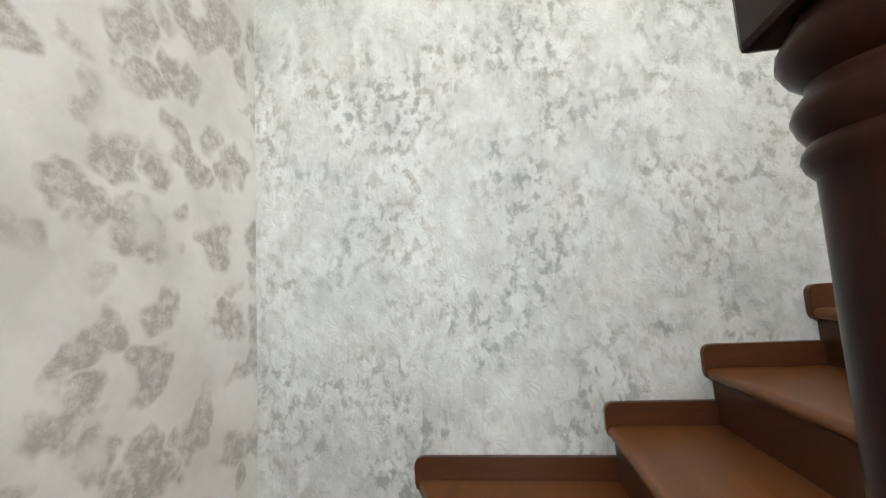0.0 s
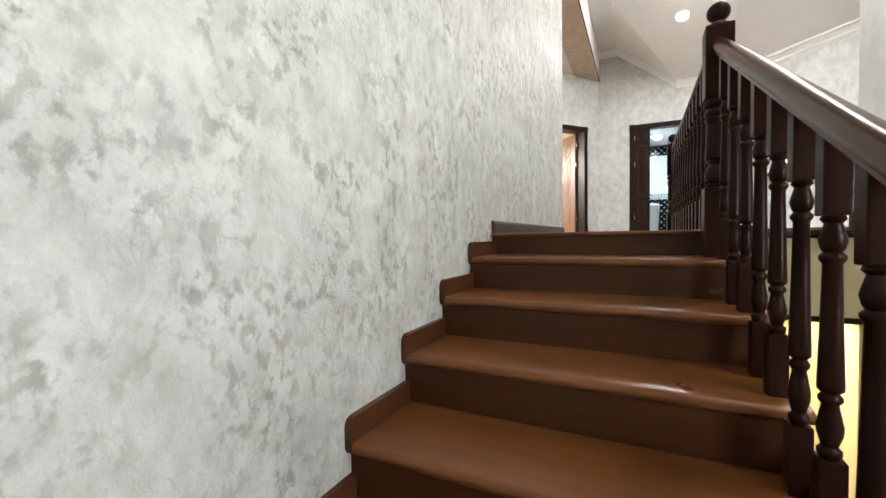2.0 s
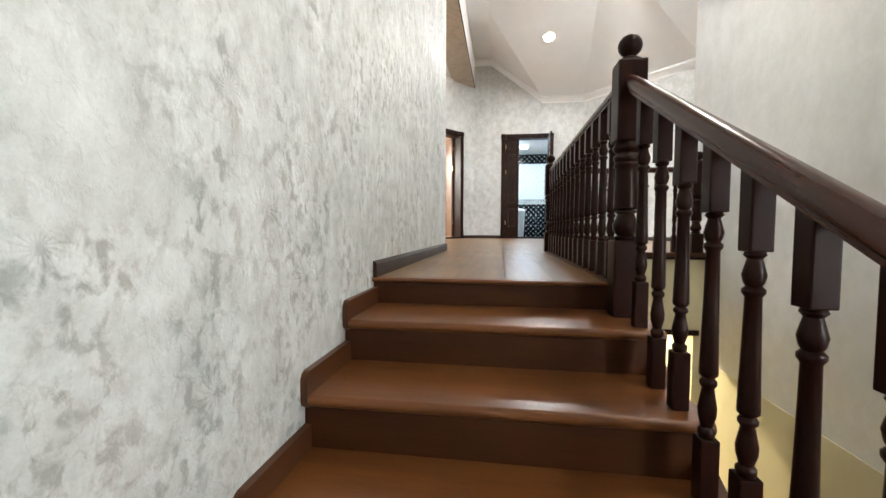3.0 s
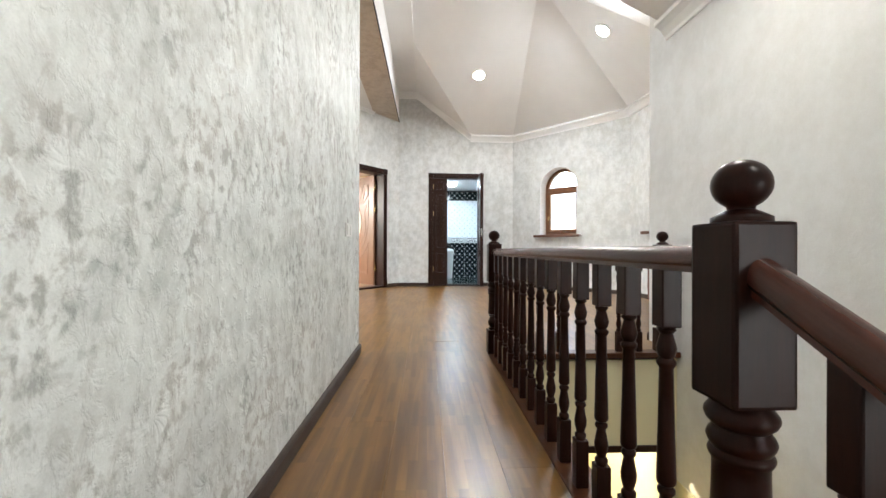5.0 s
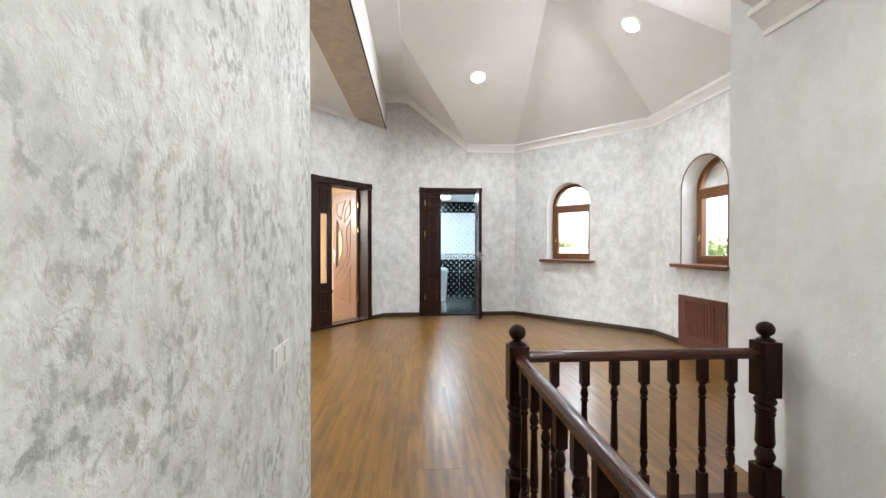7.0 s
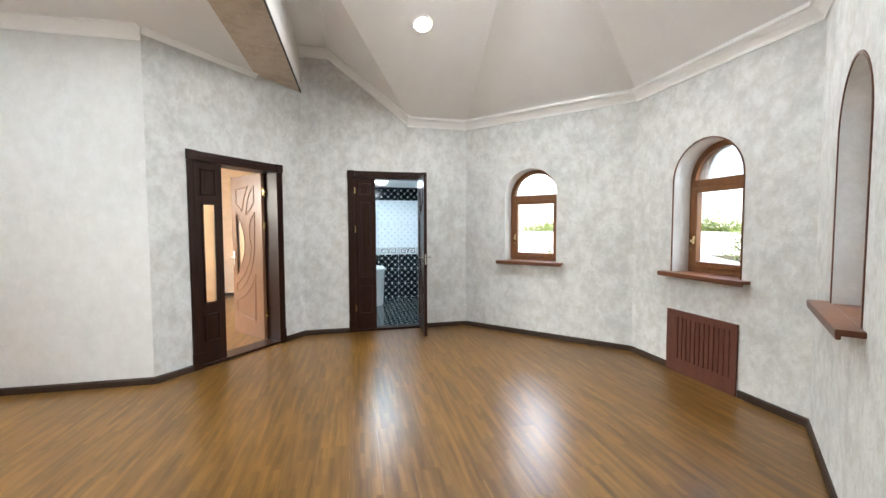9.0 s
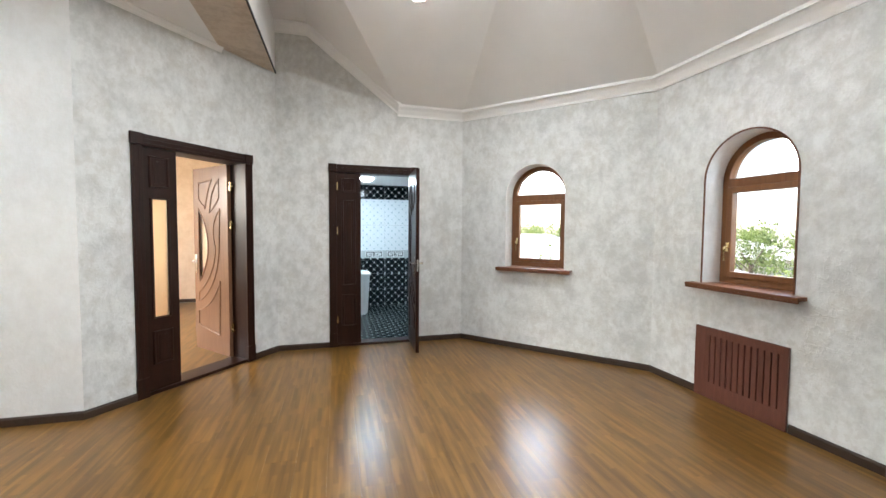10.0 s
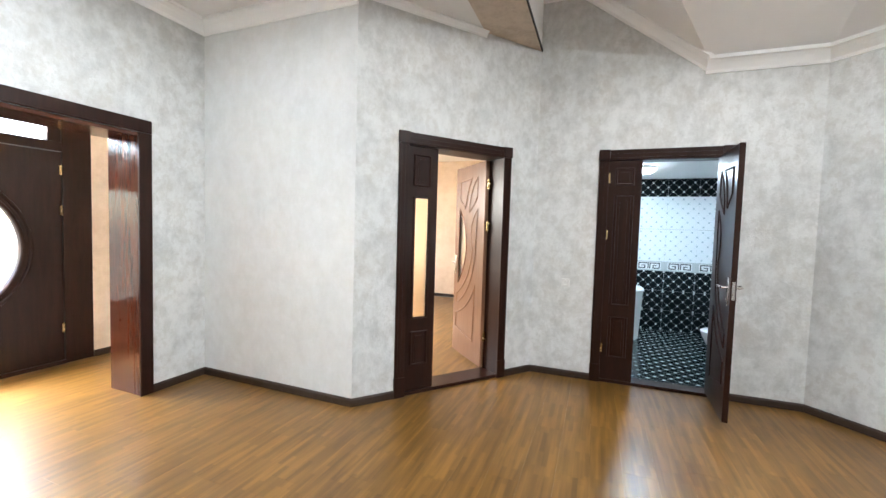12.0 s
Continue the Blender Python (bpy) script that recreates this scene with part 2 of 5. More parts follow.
def lattice(name, ground, line, cell, width, plane, dot, faint=0.4, cloud=0.3):
    """Glazed tile with a printed diagonal lattice and a small square at each crossing."""
    k = Nodes(name)
    tc = k.n("ShaderNodeTexCoord")
    sep = k.n("ShaderNodeSeparateXYZ")
    k.l(tc.outputs["Object"], sep.inputs[0])
    a, b = (sep.outputs[i] for i in plane)

    def saw(u):
        f = k.math("FRACT", k.math("DIVIDE", u, cell))
        return k.math("ABSOLUTE", k.math("SUBTRACT", f, 0.5))
    p, q = saw(k.math("ADD", a, b)), saw(k.math("SUBTRACT", a, b))
    lp, lq = k.math("LESS_THAN", p, width), k.math("LESS_THAN", q, width)
    dp, dq = k.math("LESS_THAN", p, dot), k.math("LESS_THAN", q, dot)
    thin = k.math("MULTIPLY", k.math("MAXIMUM", lp, lq), faint)
    f = k.math("MAXIMUM", thin, k.math("MULTIPLY", dp, dq))
    n = k.noise(k.coords(), 9.0, 4)
    g = k.mix(n, tuple(c * (1 - cloud) for c in ground), tuple(c * (1 + cloud * 0.6) for c in ground))
    return k.set(k.mix(f, g, line), 0.16, spec=0.2)


M_TILEWALL = lattice("black_lattice_tile", (0.006, 0.010, 0.011), (0.66, 0.68, 0.66), 0.140, 0.024, (1, 2), 0.12, 0.30)
M_TILEFLOOR = lattice("black_floor_tile", (0.006, 0.012, 0.014), (0.50, 0.55, 0.54), 0.150, 0.030, (0, 1), 0.14, 0.30)
M_TILEWHITE = lattice("white_lattice_tile", (0.80, 0.83, 0.85), (0.42, 0.50, 0.54), 0.140, 0.014, (1, 2), 0.11, 0.35, 0.03)
M_GROUT = paint("grey_grout", (0.42, 0.44, 0.44), 0.8, 0.1, 0.2)
M_BORDER = paint("silver_border_tile", (0.55, 0.58, 0.58), 0.25, 0.05, 0.0)
M_KEYGROUND = paint("white_border_tile", (0.78, 0.80, 0.80), 0.25, 0.03, 0.0)
M_KEY = paint("black_key_pattern", (0.025, 0.03, 0.035), 0.25, 0.05, 0.0)


def leafy():
    k = Nodes("leaves")
    oi = k.n("ShaderNodeNewGeometry")
    col = k.ramp(oi.outputs["Random Per Island"], [(0.0, (0.10, 0.14, 0.03)), (1.0, (0.20, 0.24, 0.07))])
    thin = k.n("ShaderNodeBsdfTranslucent")
    k.l(col, thin.inputs["Color"])
    both = k.n("ShaderNodeMixShader")
    both.inputs[0].default_value = 0.5
    k.l(k.b.outputs[0], both.inputs[1])
    k.l(thin.outputs[0], both.inputs[2])
    k.l(both.outputs[0], k.t.nodes["Material Output"].inputs["Surface"])
    return k.set(col, 0.6)


M_LEAF = leafy()
M_BARK = paint("bark", (0.16, 0.12, 0.09), 0.9, 0.3, 0.5)
M_GROUND = paint("dry_ground", (0.26, 0.24, 0.18), 0.95, 0.3, 0.4)
M_ROOF = paint("pale_sheet_roof", (0.55, 0.53, 0.50), 0.6, 0.1, 0.1)
M_HOUSE = paint("house_render", (0.55, 0.48, 0.40), 0.9, 0.1, 0.2)
M_PANE = paint("dark_pane", (0.05, 0.06, 0.07), 0.1, 0.1, 0.0)

# ---------------------------------------------------------------- mesh helpers


def finish(bm, name, material, parent=None, label="", smooth=0.0):
    me = bpy.data.meshes.new(name)
    bm.normal_update()
    bm.to_mesh(me)
    bm.free()
    me.materials.append(material)
    if smooth:
        me.polygons.foreach_set("use_smooth", [True] * len(me.polygons))
        me.set_sharp_from_angle(angle=radians(smooth))
    ob = new(name, me)
    if parent is not None:
        ob.parent = parent
    if label:
        ob["label"] = label
    return ob


def part(name, bm, material, parent, label="", smooth=0.0):
    return finish(bm, name, material, parent, label, smooth)


def thing(name, label, category, m=None, group="", kind=""):
    ob = new(name)
    if m is not None:
        ob.matrix_world = m
    return tagged(ob, label, category, group, kind)


def box(bm, x0, x1, y0, y1, z0, z1, bevel=0.0, m=None):
    vs = [bm.verts.new((x, y, z)) for x in (x0, x1) for y in (y0, y1) for z in (z0, z1)]
    fs = [bm.faces.new([vs[i] for i in q]) for q in ((0, 1, 3, 2), (4, 6, 7, 5), (0, 4, 5, 1), (2, 3, 7, 6), (0, 2, 6, 4), (1, 5, 7, 3))]
    if bevel:
        es = list({e for f in fs for e in f.edges})
        r = bmesh.ops.bevel(bm, geom=es, offset=bevel, segments=2, affect="EDGES", profile=0.6)
        vs = list({v for f in r["faces"] for v in f.verts} | {v for v in vs if v.is_valid})
    if m is not None:
        bmesh.ops.transform(bm, matrix=m, verts=vs)
    return bm


def boxes(*args, bevel=0.0, m=None):
    bm = bmesh.new()
    for a in args:
        box(bm, *a, bevel=bevel, m=m)
    return bm


def prism(pts, z0, z1, m=None):
    """A solid over a counter-clockwise outline."""
    bm = bmesh.new()
    lo = [bm.verts.new((x, y, z0)) for x, y in pts]
    hi = [bm.verts.new((x, y, z1)) for x, y in pts]
    bm.faces.new(lo[::-1]), bm.faces.new(hi)
    n = len(pts)
    for i in range(n):
        j = (i + 1) % n
        bm.faces.new((lo[i], lo[j], hi[j], hi[i]))
    if m is not None:
        bm.transform(m)
    return bm


def lathe(profile, seg=20, bm=None):
    """Turned body round z from (radius, z) pairs."""
    bm = bm or bmesh.new()
    rings = []
    for r, z in profile:
        rings.append([bm.verts.new((r * math.cos(2 * math.pi * i / seg), r * math.sin(2 * math.pi * i / seg), z)) for i in range(seg)])
    for a, b in zip(rings, rings[1:]):
        for i in range(seg):
            j = (i + 1) % seg
            bm.faces.new((a[i], a[j], b[j], b[i]))
    bm.faces.new(rings[0][::-1]), bm.faces.new(rings[-1])
    return bm


def sweep(profile, path, closed_path=False):
    """A bar of constant section: profile (out, up) along a plan path of (x, y, z), mitred; out is to the left of the way."""
    bm = bmesh.new()
    P = [Vector(p) for p in path]
    n = len(P)
    rings = []
    for i, p in enumerate(P):
        d0 = (P[i] - P[i - 1]) if i else (P[1] - P[0])
        d1 = (P[i + 1] - P[i]) if i < n - 1 else (P[i] - P[i - 1])
        a, b = Vector((-d0.y, d0.x)).normalized(), Vector((-d1.y, d1.x)).normalized()
        s = (a + b).normalized()
        s = s / max(0.35, s.dot(a))
        rings.append([bm.verts.new((p.x + s.x * o, p.y + s.y * o, p.z + u)) for o, u in profile])
    k = len(profile)
    for r0, r1 in zip(rings, rings[1:]):
        for i in range(k):
            j = (i + 1) % k
            bm.faces.new((r0[i], r0[j], r1[j], r1[i]))
    bm.faces.new(rings[0][::-1]), bm.faces.new(rings[-1])
    bmesh.ops.recalc_face_normals(bm, faces=bm.faces)
    return bm


def frame_of(a, b):
    """Pose of a wall: local x along a to b, local y into the wall (outwards), z up."""
    d = Vector((b[0] - a[0], b[1] - a[1]))
    ang = math.atan2(d.y, d.x)
    m = Matrix.Translation((a[0], a[1], 0)) @ Matrix.Rotation(ang, 4, "Z") @ Matrix.Diagonal((1, -1, 1, 1))
    return m, d.length


def wall(name, a, b, z0, z1, thick, material, openings=(), arches=(), label="", ext=(0.0, 0.0)):
    """A wall whose room side runs from a to b with the room on the left. openings: (u0, u1, z0, z1); arches: (middle u, half width, sill, spring)."""
    m, ln = frame_of(a, b)
    u0, u1 = -ext[0], ln + ext[1]
    cols = sorted({u0, u1, *(v for o in openings for v in o[:2]), *(v for c, r, *_ in arches for v in (c - r, c + r))})
    cells = []
    for p, q in zip(cols, cols[1:]):
        mid = (p + q) / 2
        arch = [c for c in arches if c[0] - c[1] < mid < c[0] + c[1]]
        hole = [o for o in openings if o[0] < mid < o[1]]
        if arch:
            c, r, sill, spring = arch[0]
            cells.append([(p, z0), (q, z0), (q, sill), (p, sill)])
            N = 24
            pts = [(c - r * math.cos(math.pi * i / N), spring + r * math.sin(math.pi * i / N)) for i in range(N + 1)]
            for (xa, za), (xb, zb) in zip(pts, pts[1:]):
                cells.append([(xa, za), (xb, zb), (xb, z1), (xa, z1)])
        elif hole:
            o = hole[0]
            if o[2] > z0:
                cells.append([(p, z0), (q, z0), (q, o[2]), (p, o[2])])
            cells.append([(p, o[3]), (q, o[3]), (q, z1), (p, z1)])
        else:
            cells.append([(p, z0), (q, z0), (q, z1), (p, z1)])
    bm = bmesh.new()
    vs, edges = {}, {}

    def vert(u, z, t):
        key = (round(u, 5), round(z, 5), t)
        if key not in vs:
            vs[key] = bm.verts.new((u, t, z))
        return vs[key]
    for c in cells:
        bm.faces.new([vert(u, z, 0.0) for u, z in c])
        bm.faces.new([vert(u, z, thick) for u, z in c][::-1])
        for i in range(len(c)):
            p, q = c[i], c[(i + 1) % len(c)]
            key = frozenset(((round(p[0], 5), round(p[1], 5)), (round(q[0], 5), round(q[1], 5))))
            edges.setdefault(key, []).append((p, q))
    for es in edges.values():
        if len(es) == 1:
            p, q = es[0]
            try:
                bm.faces.new((vert(*q, 0.0), vert(*p, 0.0), vert(*p, thick), vert(*q, thick)))
            except ValueError:
                pass
    bm.transform(m)
    bmesh.ops.recalc_face_normals(bm, faces=bm.faces)
    ob = finish(bm, name, material)
    return tagged(ob, label, "wall", kind="structure")


def tri_sheet(name, faces, material, label, thick=0.0, category="ceiling"):
    bm = bmesh.new()
    vs = {}
    for f in faces:
        for p in f:
            if p not in vs:
                vs[p] = bm.verts.new(p)
        bm.faces.new([vs[p] for p in f])
    return tagged(finish(bm, name, material), label, category, kind="structure")

# ---------------------------------------------------------------- plan (x along the upper flight, upper floor at z = 0)
C5, C4, C3, C2, C1, C0 = (2.50, -2.30), (3.83, -3.84), (5.71, -3.81), (7.41, -2.24), (7.37, 0.09), (5.87, 1.29)
CM, CN, WC = (5.88, 2.98), (2.155, 2.98), (2.155, 0.0)
WELL_X, WELL_Y, END_X, RIGHT_Y = 2.14, -1.0, -2.85, -2.30
TOP, LOW = 4.45, -3.1
FZ, SZ = -0.066, -0.088  # the boarded floor; the datum of the flight and its rails
TENT = 2.98
D1 = (0.37, 1.57)
D2 = (0.60, 1.72)
W1 = (1.299, 0.376, 0.955, 1.851)
W2 = (0.933, 0.374, 0.955, 1.871)
W3 = (1.035, 0.370, 0.955, 1.90)

wall("wall_diagonal_east", C3, C2, FZ, TOP, 0.36, M_CLOUD, arches=[W1], label="mottled grey wallpapered wall with an arched window")
wall("wall_south", C4, C3, FZ, TOP, 0.36, M_CLOUD, arches=[W2], label="mottled grey wallpapered wall with an arched window and a radiator grille")
wall("wall_diagonal_south", C5, C4, FZ, TOP, 0.36, M_CLOUD, arches=[W3], label="mottled grey wallpapered wall with an arched window")
wall("wall_east", C2, C1, FZ, TOP, 0.16, M_CLOUD, openings=[(2.331 - D2[1] + 0.05, 2.331 - D2[0] - 0.05, FZ, 2.17)], label="mottled grey wallpapered wall round the bathroom door")
wall("wall_diagonal_north", C1, C0, FZ, TOP, 0.24, M_CLOUD, openings=[(1.921 - D1[1] + 0.05, 1.921 - D1[0] - 0.05, FZ, 2.17)], label="mottled grey wallpapered wall round the bedroom door")
wall("wall_plain_east", C0, CM, FZ, TOP, 0.16, M_PLAIN, label="pale plain wallpapered wall")
wall("wall_north", CM, CN, FZ, TOP, 0.40, M_CLOUD, openings=[(0.55, 2.15, FZ, 2.12)], label="mottled grey wallpapered wall round the wide cased opening")
wall("wall_west", CN, (WC[0], 0.25), FZ, TOP, 0.25, M_CLOUD, label="mottled grey wallpapered wall")
wall("wall_stair", WC, (END_X, 0.0), LOW, TOP, 0.25, M_STREAK, label="pale grey embossed wallpapered wall along the stairs")
wall("wall_stair_end", (END_X, 0.0), (END_X, RIGHT_Y), LOW, TOP, 0.25, M_FLORAL, label="white wallpapered wall with grey flower pattern")
wall("wall_well_upper", (END_X, RIGHT_Y), C5, -1.0, TOP, 0.2, M_PLAIN, openings=[(0.15, 1.25, -0.45, 1.1)], label="pale mottled wallpapered wall beside the stairwell")
wall("wall_well_lower", (END_X, RIGHT_Y + 0.006), (WELL_X, RIGHT_Y + 0.006), LOW, -1.0, 0.2, M_YELLOW, label="pale yellow painted wall low in the stairwell")
wall("wall_well_far", (WELL_X, RIGHT_Y), (WELL_X, 0.0), LOW, FZ - 0.06, 0.2, M_YELLOW, openings=[(0.1, 1.2, LOW, -0.748)], label="pale yellow painted wall under the gallery end")
wall("wall_under_gallery", (WELL_X, WELL_Y + 0.01), (0.05, WELL_Y + 0.01), -0.99, FZ - 0.06, 0.06, M_YELLOW, label="pale yellow painted wall under the gallery edge")

# unseen flat cover added over all, to keep the sky out
tagged(finish(boxes((END_X - 0.4, 8.0, -4.5, 5.2, TOP, TOP + 0.15)), "roof", M_ROOF), "added unseen flat cover that keeps sky light out of the storey", "roof", kind="structure")

# ceiling of the hall: a tent of sloping white planes, a flat strip and the lower flat part
A = (4.5, -1.95, 4.20)
V, G = (5.38, -0.27, 3.83), (7.40, -0.27, 3.83)
K = (7.395, -1.39, TENT)


def t(p, z=TENT):
    return (p[0], p[1], z)


M5, M4 = (2.2, -0.27, 4.2), (4.5, -0.27, 4.2)
tri_sheet("ceiling_tent", [(K, V, M4, A, t(C2)), (t(C2), A, t(C3)), (t(C3), A, t(C4)), (t(C4), A, t(C5)), (t(C5), A, M4, M5, (2.2, -2.3, TENT)),
                           (K, G, V), (G, (7.4, 0.1, 3.83), (2.2, 0.1, 3.83), (2.2, -0.27, 3.83), V), (V, (2.2, -0.27, 3.83), M5, M4)],
          M_WHITE, "white painted ceiling of sloping planes")
tri_sheet("ceiling_north", [((7.45, 0.50, 3.252), (7.45, 3.0, 3.252), (2.1, 3.0, 3.252), (2.1, 0.50, 3.252))], M_WHITE, "flat white painted ceiling")
tri_sheet("ceiling_stair", [((2.27, RIGHT_Y, 2.382), (2.27, 0.02, 3.512), (END_X, 0.02, 3.512), (END_X, RIGHT_Y, 2.382)),
                            ((2.27, RIGHT_Y, 2.382), (2.27, RIGHT_Y, TOP), (2.27, 0.02, TOP), (2.27, 0.02, 3.512))], M_WHITE, "sloping white painted ceiling over the stairs")
beam = thing("ceiling_beam", "deep white ceiling beam with tan papered underside", "beam", kind="structure")
part("beam_side", boxes((2.16, 7.38, 0.09, 0.105, 3.262, 3.84)), M_WHITE, beam)
part("beam_soffit", boxes((2.16, 7.38, 0.09, 0.53, 3.246, 3.260)), M_TAN, beam, "tan papered beam underside")
part("edge_bead", boxes((2.16, 7.38, 0.078, 0.090, 3.240, 3.262)), M_BLACK, beam, "dark edge bead")

CORN = [(0, -0.02), (0, -0.115), (0.012, -0.115), (0.016, -0.09), (0.045, -0.055), (0.05, -0.045), (0.078, -0.022), (0.10, -0.018), (0.10, 0.012), (0, 0.03)]


def cornice(name, path, label="white plaster cornice"):
    tagged(finish(sweep(CORN, path), name, M_CORNICE), label, "cornice", kind="structure")


cornice("cornice_hall", [(2.5, -2.3, TENT), t(C4), t(C3), t(C2), (7.395, -1.36, TENT)])
cornice("cornice_gable", [(7.395, -1.40, TENT), (7.372, -0.27, 3.83), (7.372, 0.09, 3.83)])
cornice("cornice_north", [(*C0, 3.25), (*CM, 3.25), (*CN, 3.25), (2.155, 0.5, 3.25)])
tagged(finish(sweep([(o * 0.45, u * 0.45) for o, u in CORN], [(6.83, 0.522, 3.25), (C0[0] + 0.004, C0[1] - 0.003, 3.25)]), "cornice_door_wall", M_CORNICE), "thin white plaster cornice", "cornice", kind="structure")
cornice("cornice_stair", [(END_X, RIGHT_Y, 2.382), (2.27, RIGHT_Y, 2.382)])

# ---------------------------------------------------------------- floors below the boards
HALL = [(2.17, -2.3), C5, C4, C3, C2, C1, C0, CM, CN, (2.155, 0), (0.02, 0), (0.02, -0.95), (2.17, -0.95)]
tagged(finish(prism(HALL, FZ - 0.24, FZ - 0.012), "floor", M_BASE), "glossy oak laminate floor in narrow strips", "floor", kind="structure")
floor = bpy.data.objects["floor"]
tagged(finish(boxes((END_X, 2.3, RIGHT_Y, 0.0, LOW - 0.2, LOW)), "floor_lower", M_FLOOR), "oak laminate floor of the storey below", "floor", kind="structure")

BASE = [(0, 0.0), (0.016, 0.0), (0.016, 0.053), (0.010, 0.064), (0.0, 0.067)]


def baseboard(path, label="dark brown baseboard"):
    tagged(finish(sweep(BASE, [(x, y, FZ) for x, y in path]), "baseboard", M_BASE), label, "baseboard", kind="structure")


def along(a, b, u):
    k = u / math.dist(a, b)
    return (a[0] + (b[0] - a[0]) * k, a[1] + (b[1] - a[1]) * k)


baseboard([C5, C4, along(C4, C3, 0.545)])
baseboard([along(C4, C3, 1.33), C3, C2, along(C2, C1, 2.331 - D2[1])])
baseboard([along(C2, C1, 2.331 - D2[0]), C1, along(C1, C0, 1.921 - D1[1])])
baseboard([along(C1, C0, 1.921 - D1[0]), C0, CM, along(CM, CN, 0.50)])
baseboard([along(CM, CN, 2.20), CN, WC, (0.0, 0.0)])

# ---------------------------------------------------------------- stairs
NOSE = [0.0, -0.32, -0.607, -0.885, -1.163, -1.452, -1.735]
RISE = [0.022, -0.085, -0.225, -0.373, -0.528, -0.683, -0.838]
stairs = thing("staircase", "dark stained wooden staircase with varnished brown treads", "staircase", Matrix.Translation((0, 0, SZ)), kind="structure")


def nosing(x0, x1, y0, y1, z, th=0.031):
    """A board with a half-round front edge at x0."""
    r = th / 2
    prof = [(x1, z), (x1, z - th)] + [(x0 + r - r * math.sin(math.pi * i / 8), z - r - r * math.cos(math.pi * i / 8)) for i in range(9)]
    bm = bmesh.new()
    a = [bm.verts.new((x, y0, zz)) for x, zz in prof]
    b = [bm.verts.new((x, y1, zz)) for x, zz in prof]
    n = len(prof)
    bm.faces.new(a), bm.faces.new(b[::-1])
    for i in range(n):
        j = (i + 1) % n
        bm.faces.new((a[j], a[i], b[i], b[j]))
    bmesh.ops.recalc_face_normals(bm, faces=bm.faces)
    return bm


def skirt(x0, x1, z, th=0.02, h=0.066):
    """The little board on the wall above a tread, rounded at its front."""
    r = 0.026
    pts = [(x1, z + 0.001), (x1, z + h)] + [(x0 + r - r * math.sin(math.pi / 2 * i / 6), z + h - r + r * math.cos(math.pi / 2 * i / 6)) for i in range(7)]
    pts += [(x0, z - 0.012), (x0 + 0.004, z - 0.026), (x0 + 0.02, z - 0.036), (x0 + 0.034, z - 0.038), (x0 + 0.034, z + 0.001)]
    bm = bmesh.new()
    a = [bm.verts.new((x, -0.0005, zz)) for x, zz in pts]
    b = [bm.verts.new((x, -th, zz)) for x, zz in pts]
    n = len(pts)
    bm.faces.new(a), bm.faces.new(b[::-1])
    for i in range(n):
        j = (i + 1) % n
        bm.faces.new((a[j], a[i], b[i], b[j]))
    bmesh.ops.recalc_face_normals(bm, faces=bm.faces)
    return bm


part("tread", nosing(-0.012, 0.05, -1.02, -0.001, 0.022, 0.018), M_TREAD, stairs, smooth=40)
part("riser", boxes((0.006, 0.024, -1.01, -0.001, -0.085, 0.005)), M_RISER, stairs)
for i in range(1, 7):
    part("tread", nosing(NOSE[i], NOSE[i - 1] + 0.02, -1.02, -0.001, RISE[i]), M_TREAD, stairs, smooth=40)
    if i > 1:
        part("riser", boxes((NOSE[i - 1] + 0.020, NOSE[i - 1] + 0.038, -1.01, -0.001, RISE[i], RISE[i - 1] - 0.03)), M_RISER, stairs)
    part("skirting", skirt(NOSE[i] - 0.004, NOSE[i - 1] + 0.018, RISE[i]), M_SKIRT, stairs, smooth=40)
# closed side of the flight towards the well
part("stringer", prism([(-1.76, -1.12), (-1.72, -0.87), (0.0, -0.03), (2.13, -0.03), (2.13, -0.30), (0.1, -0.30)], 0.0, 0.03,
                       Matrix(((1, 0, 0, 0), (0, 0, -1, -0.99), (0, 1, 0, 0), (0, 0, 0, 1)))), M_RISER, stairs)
part("soffit", prism([(-1.76, -1.16), (2.13, -0.36), (2.13, -0.31), (-1.76, -1.11)], 0.0, 0.98,
                     Matrix(((1, 0, 0, 0), (0, 0, -1, -0.002), (0, 1, 0, 0), (0, 0, 0, 1)))), M_YELLOW, stairs)

# winders round the lower newel
N0 = (-1.83, -1.0)
RIM = [(-1.735, 0.0), (-2.31, 0.0), (END_X, -0.25), (END_X, -0.95), (END_X, -1.70), (-2.50, RIGHT_Y), (-1.80, RIGHT_Y)]
CORNER = {1: [(END_X, 0.0)], 4: [(END_X, RIGHT_Y)]}
for i in range(6):
    z = -0.99 - 0.155 * i
    pts = [N0, RIM[i], *CORNER.get(i, []), RIM[i + 1]]
    if i == 0:
        pts = [N0, (-1.70, -1.0), (-1.70, 0.0), RIM[1]]
    part("tread", prism(pts, z - 0.038, z), M_TREAD, stairs)
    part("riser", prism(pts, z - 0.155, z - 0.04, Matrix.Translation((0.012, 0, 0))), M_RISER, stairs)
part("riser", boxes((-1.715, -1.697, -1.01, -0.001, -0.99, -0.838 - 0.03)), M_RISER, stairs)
part("skirting", skirt(-2.314, -1.717, -0.99), M_SKIRT, stairs, smooth=40)
for i in range(8):
    z = -0.99 - 0.155 * (6 + i)
    x = -1.80 + 0.28 * i
    part("tread", boxes((x - 0.02, x + 0.30, RIGHT_Y + 0.01, -1.04, z - 0.038, z)), M_TREAD, stairs)
    part("riser", boxes((x - 0.01, x + 0.01, RIGHT_Y + 0.01, -1.04, z, z + 0.117)), M_RISER, stairs)

# ---------------------------------------------------------------- balustrade


